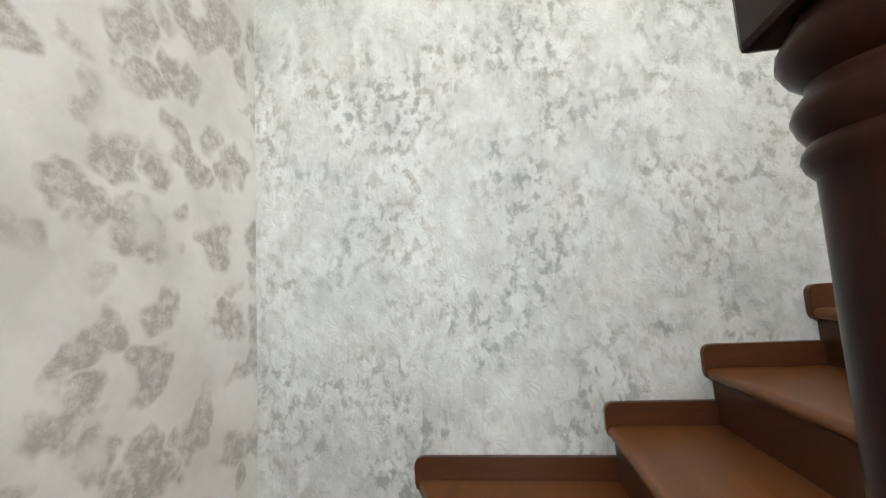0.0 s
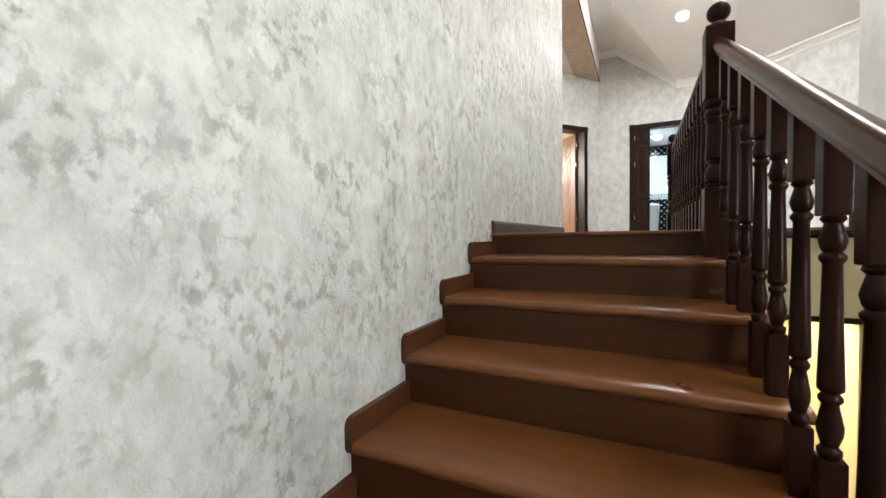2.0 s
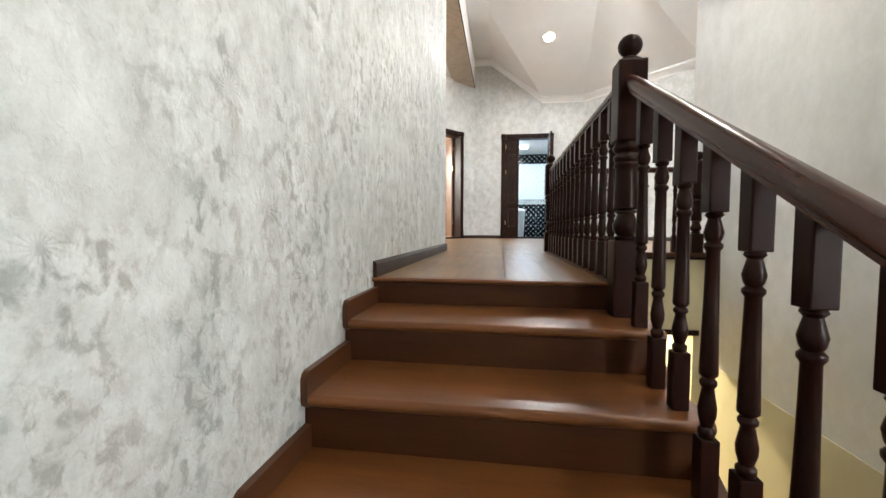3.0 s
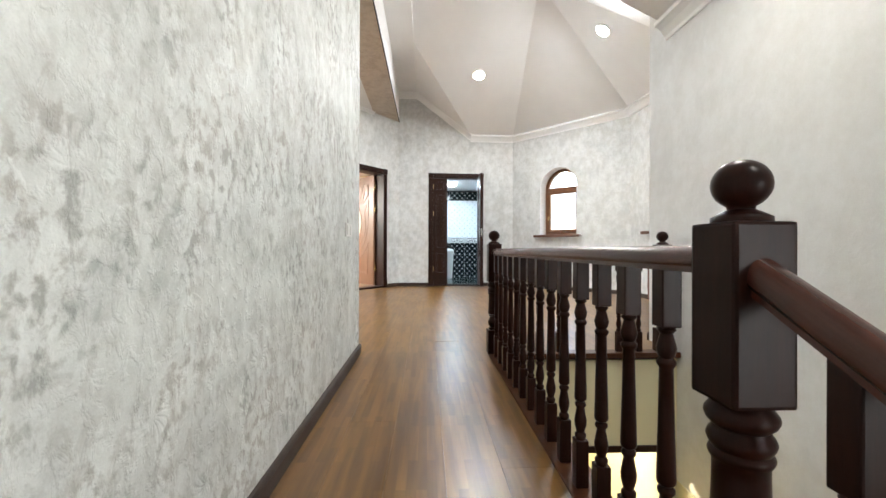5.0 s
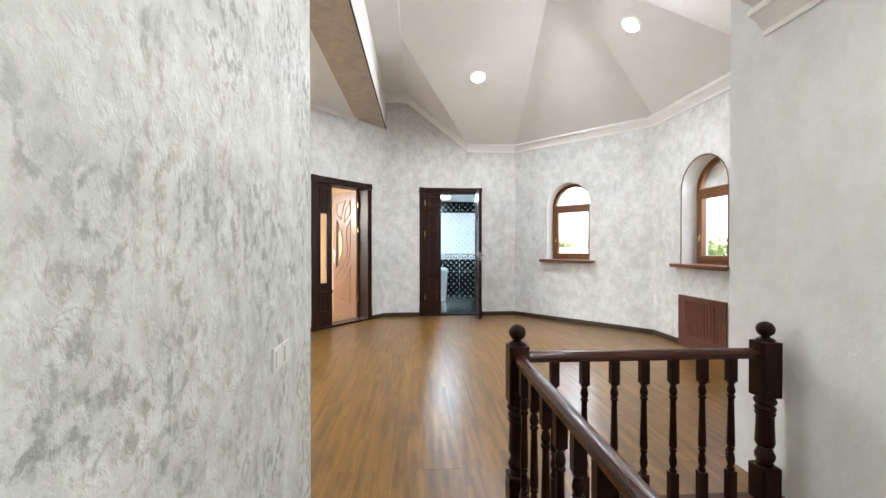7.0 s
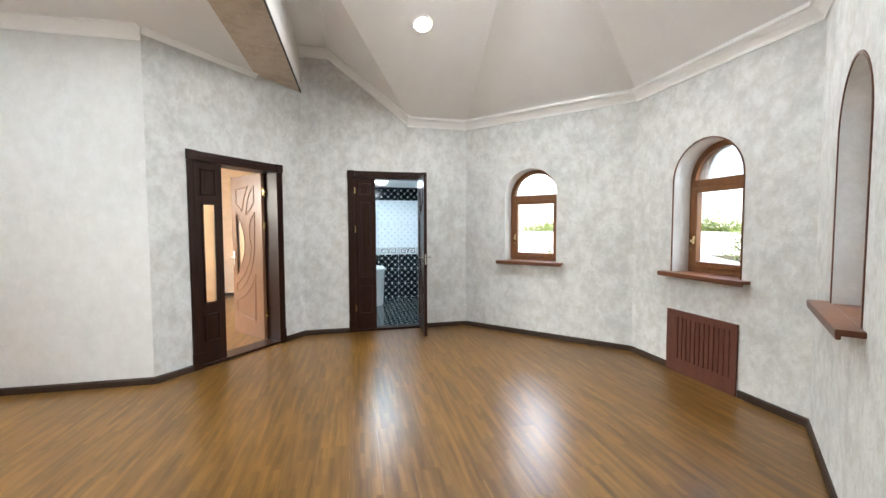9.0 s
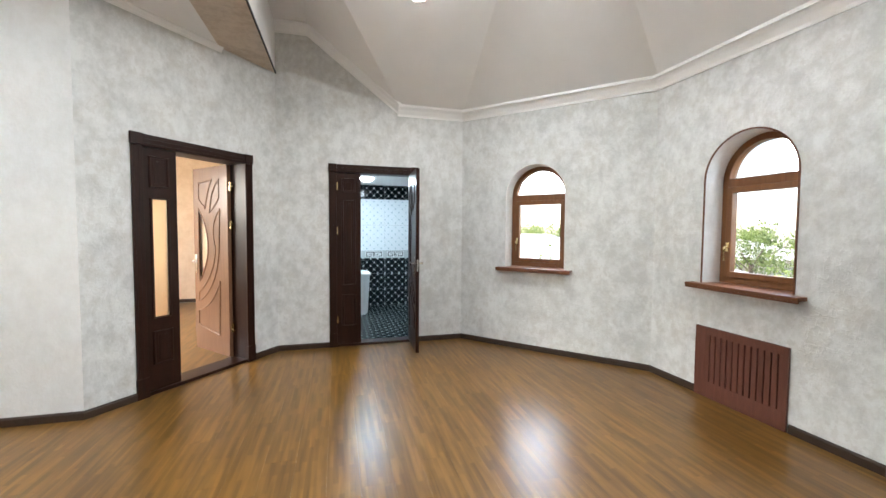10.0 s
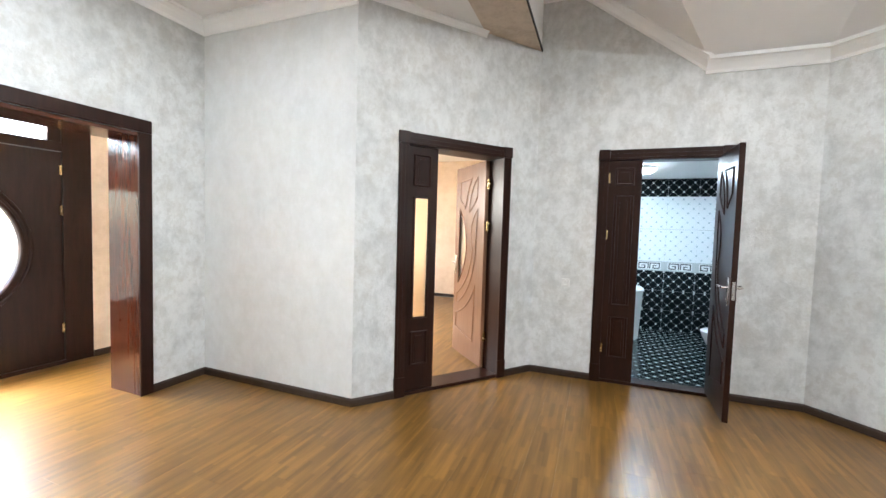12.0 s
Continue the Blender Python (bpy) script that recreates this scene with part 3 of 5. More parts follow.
def newel(base, cap=0.80, label="dark turned newel post with a ball on top", drop=0.0):
    """Square block, turned shaft, square foot, ball finial. base: its foot; cap: the height of the block's top over z = 0."""
    x, y, z = base
    ob = thing("newel_post", label, "newel post", Matrix.Translation((x, y, SZ)), group="newel posts of the stairs")
    h = 0.047
    part("block", boxes((-h, h, -h, h, cap - 0.27, cap), bevel=0.006), M_TURN, ob)
    foot = z + 0.17 + drop
    part("foot", boxes((-h, h, -h, h, z, foot), bevel=0.006), M_TURN, ob)
    s, e = cap - 0.27, foot
    L = s - e
    prof = [(0.034, s + 0.004), (0.040, s - 0.006), (0.0475, s - 0.017), (0.0485, s - 0.024), (0.045, s - 0.032), (0.037, s - 0.040), (0.0375, s - 0.044), (0.043, s - 0.051), (0.0455, s - 0.058),
            (0.043, s - 0.066), (0.039, s - 0.073), (0.0425, s - 0.078), (0.0435, s - 0.082), (0.0415, s - 0.088), (0.0375, s - 0.093), (0.0375, s - 0.112), (0.038, s - 0.4 * L), (0.042, s - 0.66 * L), (0.0415, s - 0.675 * L),
            (0.029, s - 0.69 * L), (0.037, s - 0.70 * L), (0.037, s - 0.715 * L), (0.028, s - 0.73 * L), (0.034, s - 0.78 * L), (0.0435, s - 0.84 * L), (0.041, s - 0.90 * L),
            (0.029, s - 0.95 * L), (0.037, s - 0.965 * L), (0.037, s - 0.98 * L), (0.032, e - 0.004)]
    part("shaft", lathe(prof, 28), M_TURN, ob, smooth=50)
    R, c = 0.040, cap + 0.058
    fin = [(0.040, cap - 0.002), (0.040, cap + 0.008), (0.030, cap + 0.014), (0.018, cap + 0.020)]
    fin += [(R * math.cos(a), c + R * math.sin(a) * 0.95) for a in [radians(-62 + 150 * i / 12) for i in range(13)]] + [(0.002, c + R * 0.95)]
    part("ball_finial", lathe(fin, 28), M_TURN, ob, smooth=60)
    return ob


newel((-0.09, -0.96, -0.085), drop=0.10)
newel((2.14, -0.96, 0.022))
newel((2.14, -2.19, 0.022), label="dark turned newel post with a ball on top, beside the wall")
newel((-1.79, -1.04, -1.145), cap=-0.009, drop=0.05)


def handrail(a, b, label="dark varnished wooden handrail"):
    """A rounded grip on a narrow rail from a to b: its top middle at those points."""
    A_, B_ = Vector(a), Vector(b)
    d = B_ - A_
    ob = thing("handrail", label, "handrail", Matrix.Translation(A_ + Vector((0, 0, SZ))) @ d.to_track_quat("X", "Z").to_matrix().to_4x4(), group="handrails of the stairs")
    prof = [(-0.024, -0.038), (0.024, -0.038), (0.0262, -0.034), (0.0262, -0.024), (0.0235, -0.014), (0.017, -0.006), (0.009, -0.002), (0, -0.001), (-0.009, -0.002), (-0.017, -0.006), (-0.0235, -0.014), (-0.0262, -0.024), (-0.0262, -0.034)]
    bm = bmesh.new()
    r0 = [bm.verts.new((0, y, z)) for y, z in prof]
    r1 = [bm.verts.new((d.length, y, z)) for y, z in prof]
    n = len(prof)
    for i in range(n):
        j = (i + 1) % n
        bm.faces.new((r0[i], r0[j], r1[j], r1[i]))
    bm.faces.new(r0[::-1]), bm.faces.new(r1)
    bmesh.ops.recalc_face_normals(bm, faces=bm.faces)
    part("grip", bm, M_RAIL, ob, smooth=35)
    part("lower_rail", boxes((0.001, d.length - 0.001, -0.0205, 0.0205, -0.049, -0.0375)), M_RAIL, ob)
    return ob


handrail((-0.045, -0.96, 0.768), (2.095, -0.96, 0.768))
handrail((2.14, -1.005, 0.768), (2.14, -2.145, 0.768))
handrail((-0.13, -0.957, 0.752), (-1.745, -0.996, -0.149), "dark varnished sloping wooden handrail")


def baluster(h, up=0.118):
    """A turned baluster of that height, standing at the origin."""
    ob = thing("baluster", "dark turned wooden baluster with square ends", "baluster", group="balusters of the stairs")
    q, w = 0.0195, 0.86
    dn = 0.145
    part("upper_block", boxes((-q, q, -q, q, h - up, h - 0.001), bevel=0.003), M_TURN, ob)
    part("lower_block", boxes((-q, q, -q, q, 0.0, dn), bevel=0.003), M_TURN, ob)
    s, e = h - up, dn
    L = s - e
    prof = [(0.016, s + 0.003), (0.021, s - 0.006), (0.014, s - 0.013), (0.0185, s - 0.028), (0.0225, s - 0.042), (0.019, s - 0.056), (0.015, s - 0.062), (0.0215, s - 0.068),
            (0.0215, s - 0.074), (0.0155, s - 0.082), (0.0175, s - 0.4 * L), (0.0215, s - 0.70 * L), (0.021, s - 0.715 * L), (0.0135, s - 0.73 * L), (0.0195, s - 0.745 * L), (0.0195, s - 0.76 * L),
            (0.0135, s - 0.775 * L), (0.0165, s - 0.81 * L), (0.0215, s - 0.865 * L), (0.0205, s - 0.90 * L), (0.0135, s - 0.95 * L), (0.020, s - 0.965 * L), (0.020, s - 0.98 * L), (0.016, e - 0.003)]
    part("spindle", lathe([(r * w, z) for r, z in prof], 16), M_TURN, ob, smooth=50)
    return ob


one = baluster(0.697)
one.matrix_world = Matrix.Translation((0.098, -0.96, FZ + 0.004))
for i in range(1, 14):
    copy_thing(one, Matrix.Translation((0.098 + 0.1475 * i, -0.96, FZ + 0.004)))
for i in range(7):
    copy_thing(one, Matrix.Translation((2.14, -1.137 - 0.1463 * i, FZ + 0.004)))
# on the flight: foot on the tread, head under the sloping rail
for i in range(11):
    x = -0.257 - 0.1350 * i
    k = max(j for j in range(7) if NOSE[j] > x - 0.03) + 1 if x > -1.70 else 6
    k = min(k, 6)
    foot = RISE[k]
    railz = 0.752 - 0.901 / 1.615 * (-0.13 - x) - 0.060
    b = baluster(railz - foot + 0.014, 0.150)
    b.matrix_world = Matrix.Translation((x, -0.957 - 0.041 * (-0.13 - x) / 1.615, foot + SZ))

# edge boards of the gallery
edge = thing("gallery_edge_board", "brown wooden edge board of the gallery under the balusters", "edge board", Matrix.Translation((0, 0, FZ)), kind="structure")
part("board", boxes((0.0, 2.20, -1.035, -0.915, -0.035, 0.004), bevel=0.006), M_RISER, edge)
part("board", boxes((2.09, 2.20, -2.30, -1.036, -0.035, 0.004), bevel=0.006), M_RISER, edge)

# ---------------------------------------------------------------- doors


def pose_of(o, along_, out):
    """Local x along the wall (left to right seen from the hall), local y outwards, z up."""
    a, b = Vector((*along_, 0)).normalized(), Vector((*out, 0)).normalized()
    return Matrix(((a.x, b.x, 0, o[0]), (a.y, b.y, 0, o[1]), (0, 0, 1, 0), (0, 0, 0, 1)))


def bead(pts, r, y=0.0, sgn=-1, closed=False):
    """A raised moulding on a face in the x-z plane, along points (x, z)."""
    bm = bmesh.new()
    P = [Vector(p) for p in pts]
    n = len(P)
    rings = []
    for i, p in enumerate(P):
        a = P[(i - 1) % n] if (i or closed) else P[i]
        b = P[(i + 1) % n] if (i < n - 1 or closed) else P[i]
        d = (b - a).normalized()
        s = Vector((-d.y, d.x))
        rings.append([bm.verts.new((p.x + s.x * o, y + sgn * u, p.y + s.y * o)) for o, u in ((-r, -0.001), (-r * 0.75, r * 0.55), (0, r * 0.8), (r * 0.75, r * 0.55), (r, -0.001))])
    m = n if closed else n - 1
    for i in range(m):
        p, q = rings[i], rings[(i + 1) % n]
        for j in range(4):
            bm.faces.new((p[j], p[j + 1], q[j + 1], q[j]))
    bmesh.ops.recalc_face_normals(bm, faces=bm.faces)
    return bm


def rect(x0, x1, z0, z1):
    return [(x0, z0), (x1, z0), (x1, z1), (x0, z1)]


def merge(*bms):
    out = bmesh.new()
    for b in bms:
        me = bpy.data.meshes.new("part")
        b.to_mesh(me)
        b.free()
        out.from_mesh(me)
        bpy.data.meshes.remove(me)
    return out


def tube(pts, r, seg=10):
    bm = bmesh.new()
    P = [Vector(p) for p in pts]
    rings = []
    for i, p in enumerate(P):
        d = (P[min(i + 1, len(P) - 1)] - P[max(i - 1, 0)]).normalized()
        q = d.to_track_quat("Z", "X").to_matrix()
        rings.append([bm.verts.new(p + q @ Vector((r * math.cos(2 * math.pi * k / seg), r * math.sin(2 * math.pi * k / seg), 0))) for k in range(seg)])
    for a, b in zip(rings, rings[1:]):
        for k in range(seg):
            j = (k + 1) % seg
            bm.faces.new((a[k], a[j], b[j], b[k]))
    bm.faces.new(rings[0][::-1]), bm.faces.new(rings[-1])
    bmesh.ops.recalc_face_normals(bm, faces=bm.faces)
    return bm


def lever(parent, x, z, side, toward, depth):
    """Lever handle on a plate; side: -1 or 1, the face it sits on; toward: the way the lever points."""
    y = depth if side > 0 else 0.0
    h = part("handle", merge(boxes((x - 0.02, x + 0.02, min(y, y + side * 0.008), max(y, y + side * 0.008), z - 0.11, z + 0.11), bevel=0.003),
                             tube([(x, y, z + 0.03), (x, y + side * 0.045, z + 0.03), (x + toward * 0.02, y + side * 0.052, z + 0.03), (x + toward * 0.07, y + side * 0.052, z + 0.036), (x + toward * 0.115, y + side * 0.05, z + 0.028)], 0.009),
                             tube([(x, y, z - 0.06), (x, y + side * 0.014, z - 0.06)], 0.014)), M_STEEL, parent, "satin steel lever handle", smooth=50)
    return h


def doorway(name, m, u0, u1, deep, label):
    """Architrave, jamb and threshold of a door whose outer width is u0..u1; jamb depth deep."""
    d = thing(name, label, "door", m, kind="structure")
    w, top = 0.090, 2.22
    for a in (u0, u1 - w):
        part("architrave", merge(boxes((a, a + w, -0.018, 0.0, FZ, top - 0.097), bevel=0.004), boxes((a + 0.02, a + 0.035, -0.022, -0.016, 0.16, top - 0.1), (a + 0.055, a + 0.07, -0.022, -0.016, 0.16, top - 0.1)),
                                 boxes((a - 0.004, a + w + 0.004, -0.024, 0.0, FZ, 0.11), bevel=0.003)), M_DOOR, d)
        part("corner_block", boxes((a - 0.005, a + w + 0.005, -0.026, 0.0, top - 0.096, top + 0.004), bevel=0.003), M_DOOR, d)
    part("architrave", merge(boxes((u0 + w + 0.006, u1 - w - 0.006, -0.018, 0.0, top - 0.096, top), bevel=0.004), boxes((u0 + w + 0.01, u1 - w - 0.01, -0.022, -0.016, top - 0.075, top - 0.062), (u0 + w + 0.01, u1 - w - 0.01, -0.022, -0.016, top - 0.04, top - 0.028))), M_DOOR, d)
    i0, i1, it = u0 + w - 0.005, u1 - w + 0.005, top - 0.10
    part("jamb", boxes((i0 - 0.03, i0, 0.001, deep, FZ, it)), M_DOOR, d)
    part("jamb", boxes((i1, i1 + 0.03, 0.001, deep, FZ, it)), M_DOOR, d)
    part("head", boxes((i0 - 0.03, i1 + 0.03, 0.001, deep, it, it + 0.03)), M_DOOR, d)
    part("threshold", boxes((i0, i1, 0.0, deep, FZ - 0.011, FZ + 0.030), bevel=0.004), M_DOOR, d)
    return d, i0, i1, it


def hinges(parent, x, y, zs):
    for z in zs:
        part("hinge", merge(tube([(x, y, z - 0.05), (x, y, z + 0.05)], 0.009), boxes((x - 0.018, x + 0.018, y - 0.003, y + 0.003, z - 0.045, z + 0.045))), M_BRASS, parent, "brass hinge", smooth=50)


def narrow_leaf(d, i0, w, top, y0, glazed):
    """The fixed narrow leaf with its three panels."""
    x0, x1 = i0 + 0.002, i0 + w
    a, b = x0 + 0.085, x1 - 0.085
    z0, z1 = (0.62, 1.67) if glazed else (0.72, 1.78)
    if glazed:
        leaf = part("narrow_leaf", boxes((x0, a, y0, y0 + 0.04, FZ + 0.031, top - 0.003), (b, x1, y0, y0 + 0.04, FZ + 0.031, top - 0.003), (a, b, y0, y0 + 0.04, FZ + 0.031, z0), (a, b, y0, y0 + 0.04, z1, top - 0.003)), M_DOOR, d)
        part("glass", boxes((a, b, y0 + 0.015, y0 + 0.021, z0, z1)), M_FROST, leaf, "amber frosted glass strip")
        part("bead", bead(rect(a - 0.008, b + 0.008, z0 - 0.008, z1 + 0.008), 0.013, y0, closed=True), M_DOOR, leaf)
    else:
        leaf = part("narrow_leaf", boxes((x0, x1, y0, y0 + 0.04, FZ + 0.031, top - 0.003), bevel=0.003), M_DOOR, d)
        part("panel", merge(bead(rect(a - 0.01, b + 0.01, z0, z1), 0.014, y0, closed=True), boxes((a + 0.03, b - 0.03, y0 - 0.006, y0, z0 + 0.045, z1 - 0.045), bevel=0.003)), M_DOOR, leaf)
    for p0, p1 in ((0.20, z0 - 0.13), (z1 + 0.11, 2.04)):
        part("panel", merge(bead(rect(a - 0.01, b + 0.01, p0, p1), 0.014, y0, closed=True), boxes((a + 0.025, b - 0.025, y0 - 0.006, y0, p0 + 0.035, p1 - 0.035), bevel=0.003)), M_DOOR, leaf)
    return leaf


# door to the bright bedroom: narrow glazed leaf, wide carved leaf swung into the room
u1_, o1_ = Vector((C1[0] - C0[0], C1[1] - C0[1])).normalized(), None
o1_ = Vector((-u1_.y, u1_.x))
MD1 = pose_of(C0, u1_, o1_)
door, i0, i1, it = doorway("door_1", MD1, D1[0], D1[1], 0.24, "dark brown veneered double door with the wide leaf open into a bright room")
fixed = narrow_leaf(door, i0, 0.305, it, 0.02, True)
W_ = i1 - i0 - 0.305 - 0.006
leaf = new("carved_leaf")
leaf.parent = door
H_ = it - 0.016


def P(px, py):
    return ((px - 303) / 162 * W_, H_ * (1 - (py - 185) / 925))


def arc(a, b, c, n=14):
    """Curve from a over b to c."""
    return [tuple((1 - s) * (1 - s) * a[i] + 2 * s * (1 - s) * b[i] + s * s * c[i] for i in (0, 1)) for s in [k / n for k in range(n + 1)]]


gl = P(327, 0)[0]
moon = arc((gl, P(0, 392)[1]), (P(420, 0)[0], P(0, 585)[1]), (gl, P(0, 772)[1]), 20)
flat = Matrix(((1, 0, 0, 0), (0, 0, -1, 0.04), (0, 1, 0, 0), (0, 0, 0, 1)))
# carved leaf takes the lightened veneer, its light painted into the colour
body = part("leaf_panel", merge(prism([(0, -0.04), (gl, -0.04), (gl, H_), (0, H_)], 0, 0.04, flat), prism([(gl, -0.04), (W_, -0.04), (W_, H_), (gl, H_)] + moon, 0, 0.04, flat)), M_DOORLIT, leaf)
part("moon_glass", prism(moon[::-1], 0.017, 0.023, flat), M_FROST, leaf, "amber frosted half-moon glass")
CURVES = [
    moon + [moon[0]],
    [P(330, 258), P(396, 250)] + arc(P(396, 250), P(372, 300), P(362, 392), 8)[1:] + [P(330, 345), P(330, 258)],
    arc(P(427, 250), P(388, 300), P(384, 412), 10) + arc(P(384, 412), P(410, 380), P(427, 342), 6)[1:] + [P(427, 250)],
    arc(P(430, 398), P(380, 480), P(408, 590), 12) + arc(P(408, 590), P(400, 740), P(324, 826), 14)[1:],
    [P(430, 398)] + arc(P(430, 398), P(425, 560), P(424, 610), 8)[1:] + arc(P(424, 610), P(410, 800), P(324, 876), 14)[1:] + [P(324, 826)],
    arc(P(426, 758), P(400, 880), P(322, 925), 12) + [P(322, 1000), P(421, 1032), P(426, 758)],
]
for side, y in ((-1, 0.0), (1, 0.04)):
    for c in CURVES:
        part("moulding", bead(c, 0.011, y, side), M_DOORLIT, leaf)
lever(leaf, 0.045, 0.98, -1, 1, 0.04)
lever(leaf, 0.045, 0.98, 1, 1, 0.04)
# hinged on the far side of the jamb, swung a little past a right angle to the wall
leaf.matrix_basis = Matrix.Translation((i1 - 0.05, 0.222, 0.014)) @ Matrix.Rotation(radians(-98), 4, "Z") @ Matrix.Translation((-W_, -0.0, 0))
hinges(door, i1 - 0.022, 0.196, (0.30, 1.45, 1.88))

# bathroom door: narrow panelled leaf, wide leaf swung into the hall
u2_ = Vector((C2[0] - C1[0], C2[1] - C1[1])).normalized()
MD2 = pose_of(C1, u2_, Vector((-u2_.y, u2_.x)))
door, i0, i1, it = doorway("door_2", MD2, D2[0], D2[1], 0.16, "dark brown veneered double door with the wide leaf open from a tiled bathroom")
narrow_leaf(door, i0, 0.300, it, 0.006, False)
hinges(door, i0 + 0.002, -0.004, (0.28, 1.40, 1.95))
W2_ = i1 - i0 - 0.306
leaf = new("wide_leaf")
leaf.parent = door
part("leaf_panel", boxes((0, W2_, 0.0, 0.04, -0.030, it - 0.016), bevel=0.003), M_DOOR, leaf)
for side, y in ((-1, 0.0), (1, 0.04)):
    for c in CURVES[1:]:
        part("moulding", bead([(x * W2_ / W_, z) for x, z in c], 0.011, y, side), M_DOOR, leaf)
lever(leaf, 0.05, 0.98, -1, 1, 0.04)
lever(leaf, 0.05, 0.98, 1, 1, 0.04)
part("lock_plate", boxes((-0.004, 0.001, 0.010, 0.030, 0.92, 1.06)), M_STEEL, leaf, "satin steel lock plate")
leaf.matrix_basis = Matrix.Translation((i1 - 0.002, -0.012, 0.014)) @ Matrix.Rotation(radians(87), 4, "Z") @ Matrix.Translation((-W2_, 0, 0))

# wide cased opening to the balcony lobby
MO = pose_of((CN[0], CN[1]), (1, 0), (0, 1))
o0, o1 = 5.88 - 2.15 - 2.155, 5.88 - 0.55 - 2.155
case = thing("cased_opening", "dark glossy wooden lining of the wide wall opening", "door frame", MO, kind="structure")
for a in (o0 - 0.06, o1 - 0.04):
    part("architrave", boxes((a, a + 0.10, -0.02, 0.0, FZ, 2.12), bevel=0.004), M_DOOR, case)
part("architrave", boxes((o0 - 0.06, o1 + 0.06, -0.022, 0.0, 2.122, 2.225), bevel=0.004), M_DOOR, case)
part("lining", boxes((o0, o0 + 0.03, 0.0, 0.40, FZ, 2.09)), M_LINING, case)
part("lining", boxes((o1 - 0.03, o1, 0.0, 0.40, FZ, 2.09)), M_LINING, case)
part("lining", boxes((o0, o1, 0.0, 0.40, 2.09, 2.12)), M_LINING, case)

# ---------------------------------------------------------------- arched windows


def arch_loop(c, r, sill, spring, n=20):
    return [(c - r, sill)] + [(c - r * math.cos(math.pi * i / n), spring + r * math.sin(math.pi * i / n)) for i in range(n + 1)] + [(c + r, sill)]


def arch_band(c, r0, r1, s0, s1, spring, y0, y1, closed):
    """Solid between two arched loops: outer radius r0 and sill s0, inner r1 and s1."""
    bm = bmesh.new()
    a, b = arch_loop(c, r0, s0, spring), arch_loop(c, r1, s1, spring)
    if closed:
        a, b = a + [a[0]], b + [b[0]]
    rows = [[bm.verts.new((p[0], y, p[1])) for y, p in ((y0, pa), (y0, pb), (y1, pb), (y1, pa))] for pa, pb in zip(a, b)]
    for r, s in zip(rows, rows[1:]):
        for i in range(4):
            j = (i + 1) % 4
            bm.faces.new((r[i], r[j], s[j], s[i]))
    if not closed:
        bm.faces.new(rows[0]), bm.faces.new(rows[-1][::-1])
    bmesh.ops.remove_doubles(bm, verts=bm.verts, dist=1e-5)
    bmesh.ops.recalc_face_normals(bm, faces=bm.faces)
    return bm


